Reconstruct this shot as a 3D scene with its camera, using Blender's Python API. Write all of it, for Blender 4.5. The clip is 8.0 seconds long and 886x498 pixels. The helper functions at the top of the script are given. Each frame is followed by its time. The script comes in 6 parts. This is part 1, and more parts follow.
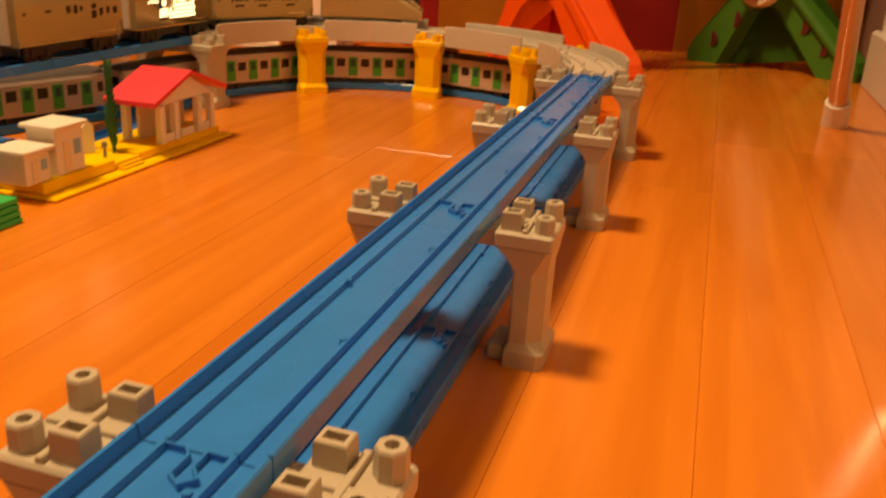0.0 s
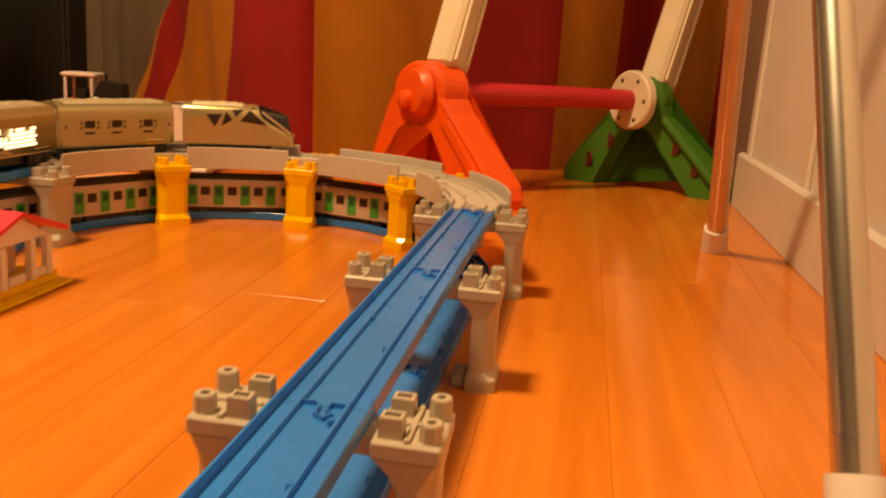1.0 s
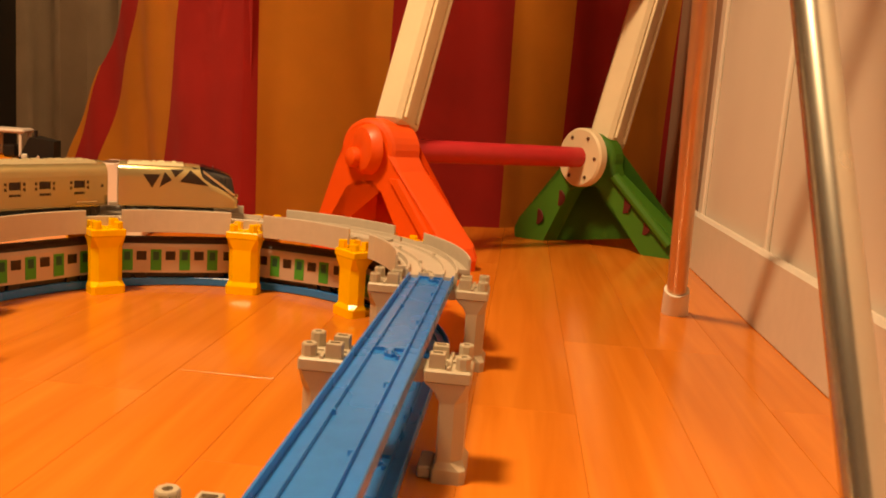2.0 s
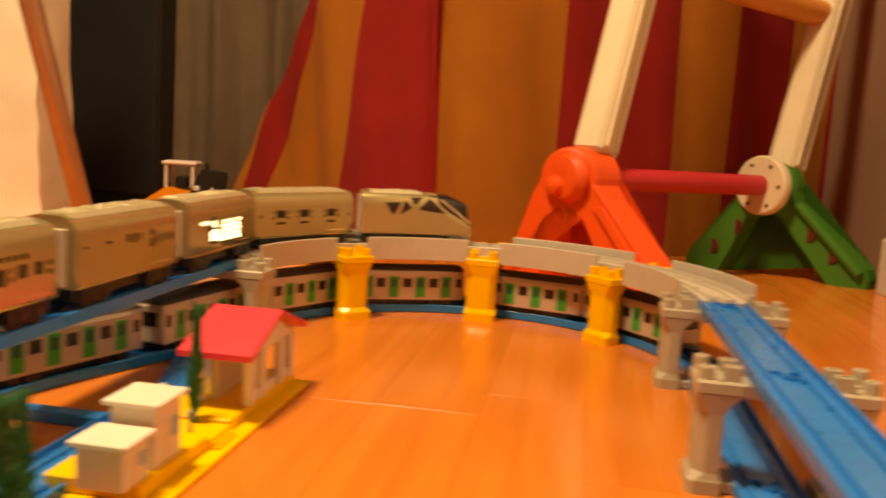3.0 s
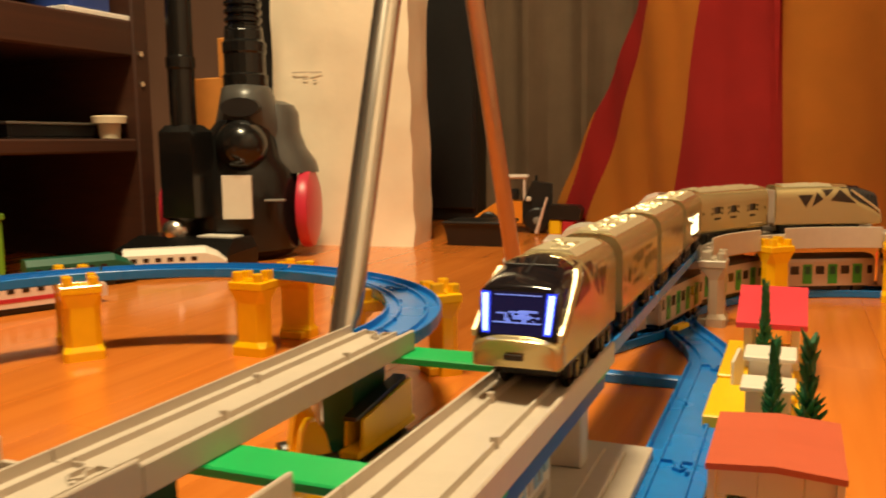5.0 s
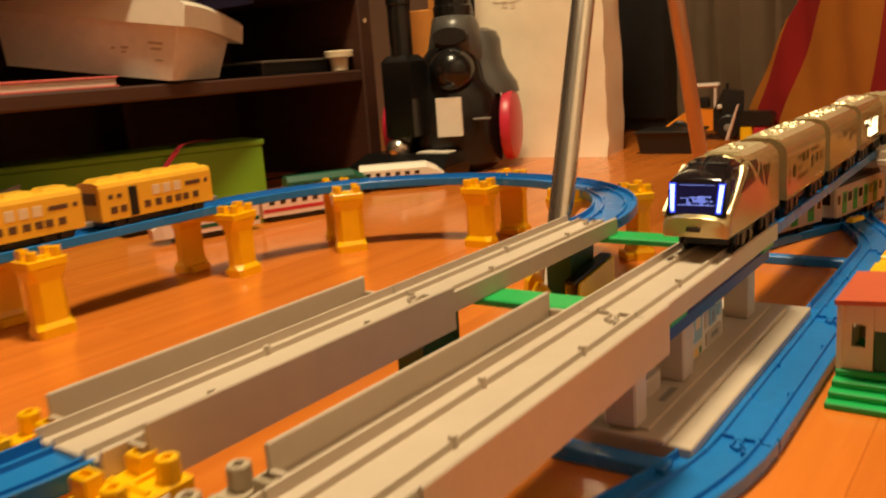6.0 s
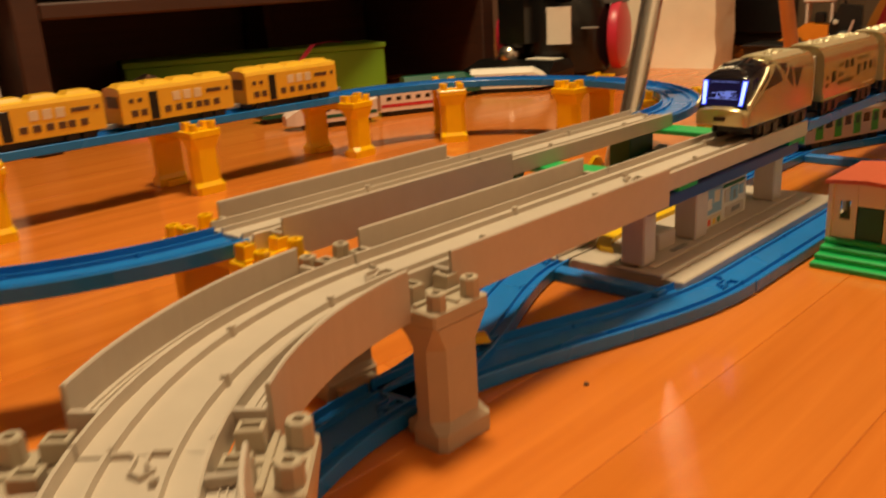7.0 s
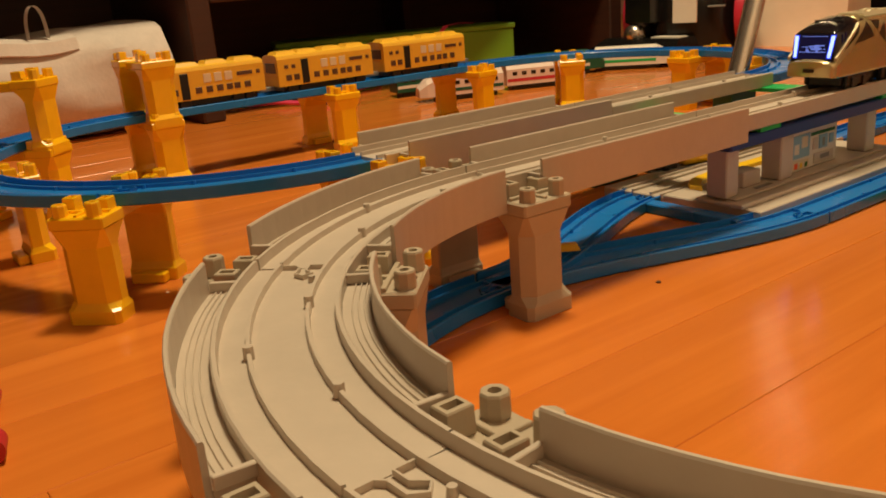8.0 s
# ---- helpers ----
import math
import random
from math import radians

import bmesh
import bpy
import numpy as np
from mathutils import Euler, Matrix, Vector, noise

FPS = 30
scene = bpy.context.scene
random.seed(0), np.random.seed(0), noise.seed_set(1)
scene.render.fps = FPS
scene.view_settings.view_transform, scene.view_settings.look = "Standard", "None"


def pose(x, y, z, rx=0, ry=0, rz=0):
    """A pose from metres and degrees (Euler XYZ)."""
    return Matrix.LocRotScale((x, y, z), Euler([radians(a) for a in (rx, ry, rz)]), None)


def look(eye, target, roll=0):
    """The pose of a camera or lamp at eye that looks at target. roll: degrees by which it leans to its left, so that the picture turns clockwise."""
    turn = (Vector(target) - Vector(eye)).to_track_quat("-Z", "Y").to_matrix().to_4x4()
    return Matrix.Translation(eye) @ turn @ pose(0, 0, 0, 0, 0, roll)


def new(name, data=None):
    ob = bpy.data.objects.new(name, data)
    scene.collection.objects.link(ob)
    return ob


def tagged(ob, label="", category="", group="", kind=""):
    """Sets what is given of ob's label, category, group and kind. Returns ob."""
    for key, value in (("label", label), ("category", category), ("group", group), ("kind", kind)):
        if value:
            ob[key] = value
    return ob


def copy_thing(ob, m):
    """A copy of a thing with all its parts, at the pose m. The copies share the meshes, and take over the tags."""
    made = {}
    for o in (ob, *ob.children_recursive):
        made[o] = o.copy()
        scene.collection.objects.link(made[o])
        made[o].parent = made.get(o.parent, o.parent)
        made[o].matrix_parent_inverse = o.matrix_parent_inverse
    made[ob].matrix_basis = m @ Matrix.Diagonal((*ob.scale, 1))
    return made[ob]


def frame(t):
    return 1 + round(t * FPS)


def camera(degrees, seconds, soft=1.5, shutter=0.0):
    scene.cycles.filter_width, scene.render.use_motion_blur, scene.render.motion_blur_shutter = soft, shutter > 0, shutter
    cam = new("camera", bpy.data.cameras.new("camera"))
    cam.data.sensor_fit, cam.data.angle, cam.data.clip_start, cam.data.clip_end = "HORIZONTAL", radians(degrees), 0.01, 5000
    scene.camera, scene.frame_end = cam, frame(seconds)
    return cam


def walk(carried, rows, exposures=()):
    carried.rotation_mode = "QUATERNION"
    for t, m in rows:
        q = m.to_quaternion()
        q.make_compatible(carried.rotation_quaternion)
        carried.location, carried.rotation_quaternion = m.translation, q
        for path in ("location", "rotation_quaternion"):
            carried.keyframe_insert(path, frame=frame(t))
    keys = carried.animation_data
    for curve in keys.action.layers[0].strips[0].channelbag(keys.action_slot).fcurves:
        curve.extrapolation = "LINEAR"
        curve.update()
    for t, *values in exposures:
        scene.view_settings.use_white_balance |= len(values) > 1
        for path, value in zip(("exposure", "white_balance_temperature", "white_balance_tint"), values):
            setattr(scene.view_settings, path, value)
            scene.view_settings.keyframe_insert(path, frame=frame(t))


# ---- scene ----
cam = camera(55.1, 8.0, soft=1.8, shutter=0.4)
PATH = [
    (0, (0.317, -0.792, 0.188), (-0.213, 1.004, -0.514), 3.1),
    (0.5, (0.307, -0.77, 0.194), (-0.102, 1.108, -0.357), 3.3),
    (1, (0.302, -0.722, 0.204), (0.009, 1.203, -0.252), 3.9),
    (1.2, (0.3, -0.707, 0.207), (0.049, 1.232, -0.216), 4.0),
    (2.3, (0.255, -0.672, 0.207), (0.091, 1.298, -0.094), 4.1),
    (2.5, (0.221, -0.667, 0.203), (0.037, 1.304, -0.084), 4.1),
    (3, (0.096, -0.706, 0.189), (-0.214, 1.253, -0.07), 3.5),
    (3.5, (-0.004, -0.727, 0.166), (-0.464, 1.206, -0.065), 2.0),
    (4, (-0.073, -0.75, 0.146), (-0.64, 1.154, -0.08), 0.1),
    (4.2, (-0.09, -0.763, 0.149), (-0.706, 1.125, -0.083), -0.4),
    (5.3, (-0.107, -0.902, 0.187), (-0.991, 0.873, -0.077), -2.2),
    (5.5, (-0.104, -0.916, 0.183), (-1.094, 0.795, -0.115), -3.8),
    (6, (-0.049, -1.022, 0.198), (-1.19, 0.564, -0.229), -4.1),
    (6.5, (0.01, -1.071, 0.202), (-1.228, 0.412, -0.313), -3.3),
    (7, (0.064, -1.109, 0.197), (-1.273, 0.25, -0.406), -3.3),
    (7.5, (0.116, -1.155, 0.172), (-1.377, 0.027, -0.44), -3.9),
    (8, (0.148, -1.166, 0.178), (-1.393, -0.039, -0.419), -4.5),
]
EXPOSURES = [(0.0, -0.25, 8300, 13), (1.0, -0.08, 8200, 13), (2.5, 0.10, 8000, 12), (3.0, 0.08, 7500, 5), (3.5, 0.0, 6900, -1), (4.2, 0.0, 6300, -6), (5.3, -0.1, 6300, -2), (6.5, -0.35, 6500, 1), (8.0, -0.55, 6250, 1)]
walk(cam, [(t, look(eye, target, roll)) for t, eye, target, roll in PATH], EXPOSURES)

# ---------------------------------------------------------------- world and light
world = bpy.data.worlds.new("room_dark")
world.use_nodes = True
world.node_tree.nodes["Background"].inputs[0].default_value = (1.0, 0.62, 0.33, 1)
world.node_tree.nodes["Background"].inputs[1].default_value = 0.008
scene.world = world


def lamp(name, at, aim, size, power, color):
    data = bpy.data.lights.new(name, "AREA")
    data.shape, data.size, data.energy, data.color = "DISK", size, power, color
    ob = new(name, data)
    ob.matrix_world = look(at, aim)
    return ob


lamp("ceiling_light", (-0.44, -0.50, 1.95), (-0.44, -0.48, 0), 0.38, 65.0, (1.0, 0.74, 0.45))
scene.view_settings.exposure = 0.0


# ---------------------------------------------------------------- materials
def mat(name, color, rough=0.45, metal=0.0, var=0.08, scale=60.0, bump=0.0, bump_scale=300.0, coat=0.0, emit=None, strength=0.0,
        alpha_glass=False, spec=0.5, island=False, stretch=(1, 1, 1), sheen=0.0):
    m = bpy.data.materials.new(name)
    m.use_nodes = True
    nt = m.node_tree
    b = nt.nodes["Principled BSDF"]
    b.inputs["Roughness"].default_value = rough
    b.inputs["Metallic"].default_value = metal
    b.inputs["Specular IOR Level"].default_value = spec
    b.inputs["Coat Weight"].default_value = coat
    b.inputs["Coat Roughness"].default_value = 0.12
    b.inputs["Sheen Weight"].default_value = sheen
    tex = nt.nodes.new("ShaderNodeTexCoord")
    mp = nt.nodes.new("ShaderNodeMapping")
    mp.inputs["Scale"].default_value = stretch
    nt.links.new(tex.outputs["Object"], mp.inputs["Vector"])
    n1 = nt.nodes.new("ShaderNodeTexNoise")
    n1.inputs["Scale"].default_value = scale
    n1.inputs["Detail"].default_value = 6
    nt.links.new(mp.outputs["Vector"], n1.inputs["Vector"])
    n2 = nt.nodes.new("ShaderNodeTexNoise")
    n2.inputs["Scale"].default_value = scale * 0.12
    nt.links.new(mp.outputs["Vector"], n2.inputs["Vector"])
    mixn = nt.nodes.new("ShaderNodeMath")
    mixn.operation = "ADD"
    nt.links.new(n1.outputs["Fac"], mixn.inputs[0])
    nt.links.new(n2.outputs["Fac"], mixn.inputs[1])
    ramp = nt.nodes.new("ShaderNodeMapRange")
    ramp.inputs["From Min"].default_value, ramp.inputs["From Max"].default_value = 0.6, 1.4
    ramp.inputs["To Min"].default_value, ramp.inputs["To Max"].default_value = 1 - var, 1 + var
    nt.links.new(mixn.outputs[0], ramp.inputs["Value"])
    hsv = nt.nodes.new("ShaderNodeHueSaturation")
    hsv.inputs["Color"].default_value = (*color, 1)
    nt.links.new(ramp.outputs[0], hsv.inputs["Value"])
    nt.links.new(hsv.outputs[0], b.inputs["Base Color"])
    rr = nt.nodes.new("ShaderNodeMapRange")
    rr.inputs["To Min"].default_value, rr.inputs["To Max"].default_value = max(0.03, rough - 0.07), min(1, rough + 0.07)
    nt.links.new(n2.outputs["Fac"], rr.inputs["Value"])
    nt.links.new(rr.outputs[0], b.inputs["Roughness"])
    if bump:
        nb = nt.nodes.new("ShaderNodeTexNoise")
        nb.inputs["Scale"].default_value = bump_scale
        nt.links.new(mp.outputs["Vector"], nb.inputs["Vector"])
        bp = nt.nodes.new("ShaderNodeBump")
        bp.inputs["Strength"].default_value = bump
        bp.inputs["Distance"].default_value = 0.001
        nt.links.new(nb.outputs["Fac"], bp.inputs["Height"])
        nt.links.new(bp.outputs[0], b.inputs["Normal"])
    if emit:
        b.inputs["Emission Color"].default_value = (*emit, 1)
        b.inputs["Emission Strength"].default_value = strength
    return m


def wood_floor():
    m = bpy.data.materials.new("varnished_floor")
    m.use_nodes = True
    nt = m.node_tree
    b = nt.nodes["Principled BSDF"]
    tex, oi = nt.nodes.new("ShaderNodeTexCoord"), nt.nodes.new("ShaderNodeObjectInfo")
    add = nt.nodes.new("ShaderNodeVectorMath")
    add.operation = "MULTIPLY_ADD"
    add.inputs[1].default_value = (9.0, 9.0, 9.0)
    nt.links.new(oi.outputs["Random"], add.inputs[0])
    nt.links.new(tex.outputs["Object"], add.inputs[2])
    mp = nt.nodes.new("ShaderNodeMapping")
    mp.inputs["Scale"].default_value = (55, 3.0, 55)
    nt.links.new(add.outputs[0], mp.inputs["Vector"])
    grain = nt.nodes.new("ShaderNodeTexNoise")
    grain.inputs["Scale"].default_value, grain.inputs["Detail"].default_value, grain.inputs["Distortion"].default_value = 1.0, 8, 0.6
    nt.links.new(mp.outputs["Vector"], grain.inputs["Vector"])
    big = nt.nodes.new("ShaderNodeTexNoise")
    big.inputs["Scale"].default_value = 4.0
    nt.links.new(add.outputs[0], big.inputs["Vector"])
    ramp = nt.nodes.new("ShaderNodeValToRGB")
    ramp.color_ramp.elements[0].position, ramp.color_ramp.elements[0].color = 0.30, (0.535, 0.148, 0.020, 1)
    ramp.color_ramp.elements[1].position, ramp.color_ramp.elements[1].color = 0.72, (0.655, 0.200, 0.031, 1)
    nt.links.new(grain.outputs["Fac"], ramp.inputs[0])
    val = nt.nodes.new("ShaderNodeMath")
    val.operation = "MULTIPLY_ADD"
    val.inputs[1].default_value, val.inputs[2].default_value = 0.10, 0.90
    nt.links.new(oi.outputs["Random"], val.inputs[0])
    val2 = nt.nodes.new("ShaderNodeMath")
    val2.operation = "MULTIPLY_ADD"
    val2.inputs[1].default_value = 0.22
    nt.links.new(big.outputs["Fac"], val2.inputs[0])
    nt.links.new(val.outputs[0], val2.inputs[2])
    hsv = nt.nodes.new("ShaderNodeHueSaturation")
    nt.links.new(ramp.outputs[0], hsv.inputs["Color"])
    nt.links.new(val2.outputs[0], hsv.inputs["Value"])
    nt.links.new(hsv.outputs[0], b.inputs["Base Color"])
    rr = nt.nodes.new("ShaderNodeMapRange")
    rr.inputs["To Min"].default_value, rr.inputs["To Max"].default_value = 0.09, 0.24
    nt.links.new(big.outputs["Fac"], rr.inputs["Value"])
    nt.links.new(rr.outputs[0], b.inputs["Roughness"])
    bp = nt.nodes.new("ShaderNodeBump")
    bp.inputs["Strength"].default_value, bp.inputs["Distance"].default_value = 0.05, 0.001
    nt.links.new(grain.outputs["Fac"], bp.inputs["Height"])
    nt.links.new(bp.outputs[0], b.inputs["Normal"])
    b.inputs["Specular IOR Level"].default_value = 0.5
    return m


M_FLOOR = wood_floor()
M_GROOVE = mat("floor_groove", (0.22, 0.06, 0.015), 0.7)
M_BLUE = mat("blue_track_plastic", (0.018, 0.190, 0.60), 0.27, var=0.10, scale=90, bump=0.08)
M_NAVY = mat("dark_blue_plastic", (0.02, 0.045, 0.22), 0.4)
M_GRAY = mat("gray_track_plastic", (0.555, 0.475, 0.39), 0.38, var=0.06, scale=90, bump=0.08)
M_PIER = mat("gray_pier_plastic", (0.46, 0.385, 0.285), 0.40, var=0.07, scale=70, bump=0.08)
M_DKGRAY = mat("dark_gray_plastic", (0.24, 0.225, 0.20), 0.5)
M_YELLOW = mat("yellow_pier_plastic", (0.95, 0.54, 0.006), 0.22, var=0.06, scale=80, coat=0.3)
M_YBASE = mat("bright_yellow_plastic", (0.90, 0.55, 0.01), 0.35, var=0.05)
M_GOLD = mat("champagne_gold_paint", (0.57, 0.46, 0.235), 0.26, 0.70, var=0.04, scale=40)
M_GOLDROOF = mat("champagne_chrome_roof", (0.70, 0.61, 0.40), 0.42, 0.60, var=0.04, scale=40)
M_BLACK = mat("black_plastic", (0.012, 0.011, 0.011), 0.35, var=0.2)
M_GLASS = mat("smoked_cab_glass", (0.010, 0.008, 0.010), 0.08, coat=0.6, var=0.1)
M_WINDOW = mat("dark_window_opening", (0.028, 0.016, 0.010), 0.25, var=0.3)
M_LED = mat("blue_white_led_strip", (0.6, 0.7, 1.0), 0.3, emit=(0.24, 0.34, 1.0), strength=3.4)
M_LEDDIM = mat("blue_lit_cab_parts", (0.1, 0.1, 0.5), 0.3, emit=(0.22, 0.32, 1.0), strength=0.75)
# emissive blue for the glow fringe modelled round the headlights
M_LEDBLUE = mat("blue_headlight_halo", (0.02, 0.03, 0.4), 0.3, emit=(0.02, 0.05, 1.0), strength=0.9)
M_CABGLOW = mat("blue_lit_cab_inside", (0.01, 0.01, 0.02), 0.12, emit=(0.03, 0.05, 1.0), strength=0.03)
M_LIT = mat("lit_white_window", (0.9, 0.85, 0.7), 0.3, emit=(1.0, 0.80, 0.48), strength=3.2)
M_WHITE = mat("white_plastic", (0.74, 0.68, 0.58), 0.45, var=0.05)
M_CREAM = mat("cream_plastic", (0.72, 0.60, 0.42), 0.5, var=0.08, scale=25)
M_PINKWHITE = mat("pinkish_white_plastic", (0.74, 0.60, 0.52), 0.5, var=0.05)
M_SILVER = mat("silver_beige_carriage", (0.56, 0.46, 0.38), 0.35, 0.2)
M_BROWNROOF = mat("dark_carriage_roof", (0.07, 0.055, 0.05), 0.6)
M_DOORGREEN = mat("green_carriage_door", (0.05, 0.34, 0.05), 0.4)
M_GREEN = mat("green_plastic", (0.02, 0.42, 0.10), 0.4, var=0.07)
M_DKGREEN = mat("dark_green_plastic", (0.008, 0.085, 0.045), 0.45, var=0.1)
M_TREE = mat("toy_tree_green", (0.015, 0.12, 0.035), 0.6, var=0.25, scale=200, bump=0.5, bump_scale=500)
M_PINK = mat("pink_red_roof_plastic", (0.72, 0.045, 0.07), 0.42)
M_BRICKRED = mat("orange_red_roof_plastic", (0.52, 0.10, 0.045), 0.5, bump=0.2, stretch=(1, 8, 1))
M_YTRAIN = mat("yellow_carriage_paint", (0.80, 0.46, 0.04), 0.25)
M_BROWN = mat("brown_window_print", (0.10, 0.05, 0.025), 0.4)
M_RED = mat("red_tent_fabric", (0.48, 0.020, 0.020), 0.9, var=0.14, scale=14, bump=0.35, bump_scale=900, sheen=0.05)
M_ORANGE = mat("orange_tent_fabric", (0.68, 0.25, 0.030), 0.9, var=0.12, scale=14, bump=0.35, bump_scale=900, sheen=0.05)
M_TOYORANGE = mat("orange_toy_plastic", (0.80, 0.088, 0.016), 0.42, var=0.08, scale=30)
M_TOYRED = mat("red_toy_plastic", (0.50, 0.022, 0.035), 0.45)
M_TOYGREEN = mat("green_toy_plastic", (0.045, 0.17, 0.015), 0.45, var=0.1, scale=30)
# shade inside the green foot's holes, given as a dark red colour
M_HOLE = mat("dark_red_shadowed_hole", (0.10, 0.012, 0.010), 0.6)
M_ORBAR = mat("orange_bar_plastic", (0.72, 0.28, 0.06), 0.45)
M_CHROME = mat("brushed_steel_tube", (0.70, 0.63, 0.54), 0.26, 0.95, var=0.05)
M_COPPER = mat("worn_metal_tube", (0.62, 0.42, 0.28), 0.38, 0.7, var=0.12, scale=30)
M_CAP = mat("white_foot_cap", (0.72, 0.66, 0.58), 0.6)
M_WALL = mat("white_painted_panel", (0.68, 0.60, 0.52), 0.55, var=0.05, scale=9, bump=0.1)
M_SKIRT = mat("white_skirting", (0.68, 0.60, 0.52), 0.45, var=0.05)
M_PAPER = mat("kraft_paper_bag", (0.88, 0.76, 0.58), 0.75, var=0.12, scale=12, bump=0.6, bump_scale=40)
M_INK = mat("faded_print", (0.48, 0.37, 0.28), 0.8)
M_CURTAIN = mat("gray_brown_curtain", (0.26, 0.18, 0.112), 0.9, var=0.15, scale=20, bump=0.3, bump_scale=700)
M_DARK = mat("black_cabinet_lacquer", (0.010, 0.009, 0.009), 0.45, var=0.3)
M_SHELF = mat("dark_stained_wood", (0.045, 0.0125, 0.0042), 0.62, var=0.35, scale=18, stretch=(1, 0.15, 6), bump=0.1)
M_VAC = mat("charcoal_vacuum_plastic", (0.008, 0.0075, 0.007), 0.20, var=0.15)
M_VACGRAY = mat("gray_vacuum_shell", (0.072, 0.068, 0.062), 0.33)
M_VACRED = mat("red_vacuum_wheel", (0.50, 0.02, 0.05), 0.35)
M_BOXWHITE = mat("white_storage_plastic", (0.80, 0.74, 0.68), 0.35, var=0.1)
M_BOXGREEN = mat("lime_green_box", (0.16, 0.33, 0.012), 0.6, var=0.12, scale=10)
M_RIBBON = mat("pink_ribbon", (0.75, 0.06, 0.16), 0.5)
M_SACK = mat("white_cloth_sack", (0.60, 0.52, 0.46), 0.9, var=0.1, bump=0.4, bump_scale=200)
M_FILM = mat("crumpled_clear_film", (0.45, 0.38, 0.33), 0.25, var=0.3, bump=0.5, bump_scale=120)
M_LOADER = mat("bright_orange_toy_plastic", (0.85, 0.27, 0.02), 0.4)
M_FOLDER = mat("pink_cardboard", (0.55, 0.12, 0.11), 0.7, var=0.1)
M_BLUEAD = mat("pale_blue_poster", (0.25, 0.42, 0.55), 0.4)
M_CEIL = mat("ceiling_white", (0.34, 0.30, 0.26), 0.8)
# beige wall with the tent's red bounce and shade mixed into the colour
M_NORTHWALL = mat("beige_wall_red_bounce", (0.32, 0.185, 0.125), 0.8, var=0.12, scale=7)
M_BACKWALL = mat("back_wall", (0.20, 0.165, 0.13), 0.85)


# ---------------------------------------------------------------- mesh helpers
def part(name, bm, material, parent=None, label="", smooth=False):
    me = bpy.data.meshes.new(name)
    bmesh.ops.recalc_face_normals(bm, faces=bm.faces)
    bm.to_mesh(me)
    bm.free()
    me.materials.append(material)
    if smooth:
        me.polygons.foreach_set("use_smooth", [True] * len(me.polygons))
        me.set_sharp_from_angle(angle=radians(38))
    ob = new(name, me)
    if parent is not None:
        ob.parent = parent
    if label:
        ob["label"] = label
    return ob


def share(name, ob, m, parent=None):
    o = new(name, ob.data)
    o.matrix_basis = m
    if parent is not None:
        o.parent = parent
    return o


def root(name, m, label, category, group="", kind=""):
    e = new(name)
    e.empty_display_size = 0.01
    e.matrix_basis = m
    return tagged(e, label, category, group, kind)


def hull(bm, pts):
    vs = [bm.verts.new(p) for p in pts]
    out = bmesh.ops.convex_hull(bm, input=vs)
    junk = [v for v in out["geom_interior"] + out["geom_unused"] if isinstance(v, bmesh.types.BMVert)]
    if junk:
        bmesh.ops.delete(bm, geom=list(set(junk)), context="VERTS")


def box(bm, lo, hi, c=0.0005):
    """A box with chamfered edges."""
    c = min(c, *[(hi[i] - lo[i]) * 0.45 for i in range(3)])
    pts = []
    for sx in (0, 1):
        for sy in (0, 1):
            for sz in (0, 1):
                p = [(lo, hi)[s][i] for i, s in enumerate((sx, sy, sz))]
                d = [c if s == 0 else -c for s in (sx, sy, sz)]
                for k in range(3):
                    q = [p[i] + (d[i] if i != k else 0) for i in range(3)]
                    pts.append(q)
    hull(bm, pts)


def boxed(lo, hi, c=0.0005):
    bm = bmesh.new()
    box(bm, lo, hi, c)
    return bm


def prism(bm, pts, lo, hi, axis=1, c=0.0):
    """A flat outline pts (u, v) pushed from lo to hi along an axis: 0 x (u=y, v=z), 1 y (u=x, v=z), 2 z (u=x, v=y)."""
    def put(u, v, w):
        return {0: (w, u, v), 1: (u, w, v), 2: (u, v, w)}[axis]
    a = [bm.verts.new(put(u, v, lo)) for u, v in pts]
    b = [bm.verts.new(put(u, v, hi)) for u, v in pts]
    bm.faces.new(a)
    bm.faces.new(b[::-1])
    for i in range(len(pts)):
        j = (i + 1) % len(pts)
        bm.faces.new((a[i], b[i], b[j], a[j]))


def tube(bm, a, b, r0, r1=None, n=20, caps=True):
    a, b = Vector(a), Vector(b)
    r1 = r0 if r1 is None else r1
    q = (b - a).to_track_quat("Z", "Y")
    rings = []
    for p, r in ((a, r0), (b, r1)):
        rings.append([bm.verts.new(p + q @ Vector((r * math.cos(2 * math.pi * i / n), r * math.sin(2 * math.pi * i / n), 0))) for i in range(n)])
    for i in range(n):
        j = (i + 1) % n
        bm.faces.new((rings[0][i], rings[0][j], rings[1][j], rings[1][i]))
    if caps:
        bm.faces.new(rings[0][::-1])
        bm.faces.new(rings[1])


def lathe(bm, prof, at=(0, 0, 0), axis="Z", n=24):
    """prof: rows of radius and height."""
    at = Vector(at)
    turn = {"Z": Matrix.Identity(3), "X": Matrix.Rotation(math.pi / 2, 3, "Y"), "Y": Matrix.Rotation(-math.pi / 2, 3, "X")}[axis]
    rings = []
    for r, h in prof:
        rings.append([bm.verts.new(at + turn @ Vector((r * math.cos(2 * math.pi * i / n), r * math.sin(2 * math.pi * i / n), h))) for i in range(n)])
    for p, q in zip(rings, rings[1:]):
        for i in range(n):
            j = (i + 1) % n
            bm.faces.new((p[i], p[j], q[j], q[i]))
    bm.faces.new(rings[0][::-1])
    bm.faces.new(rings[-1])


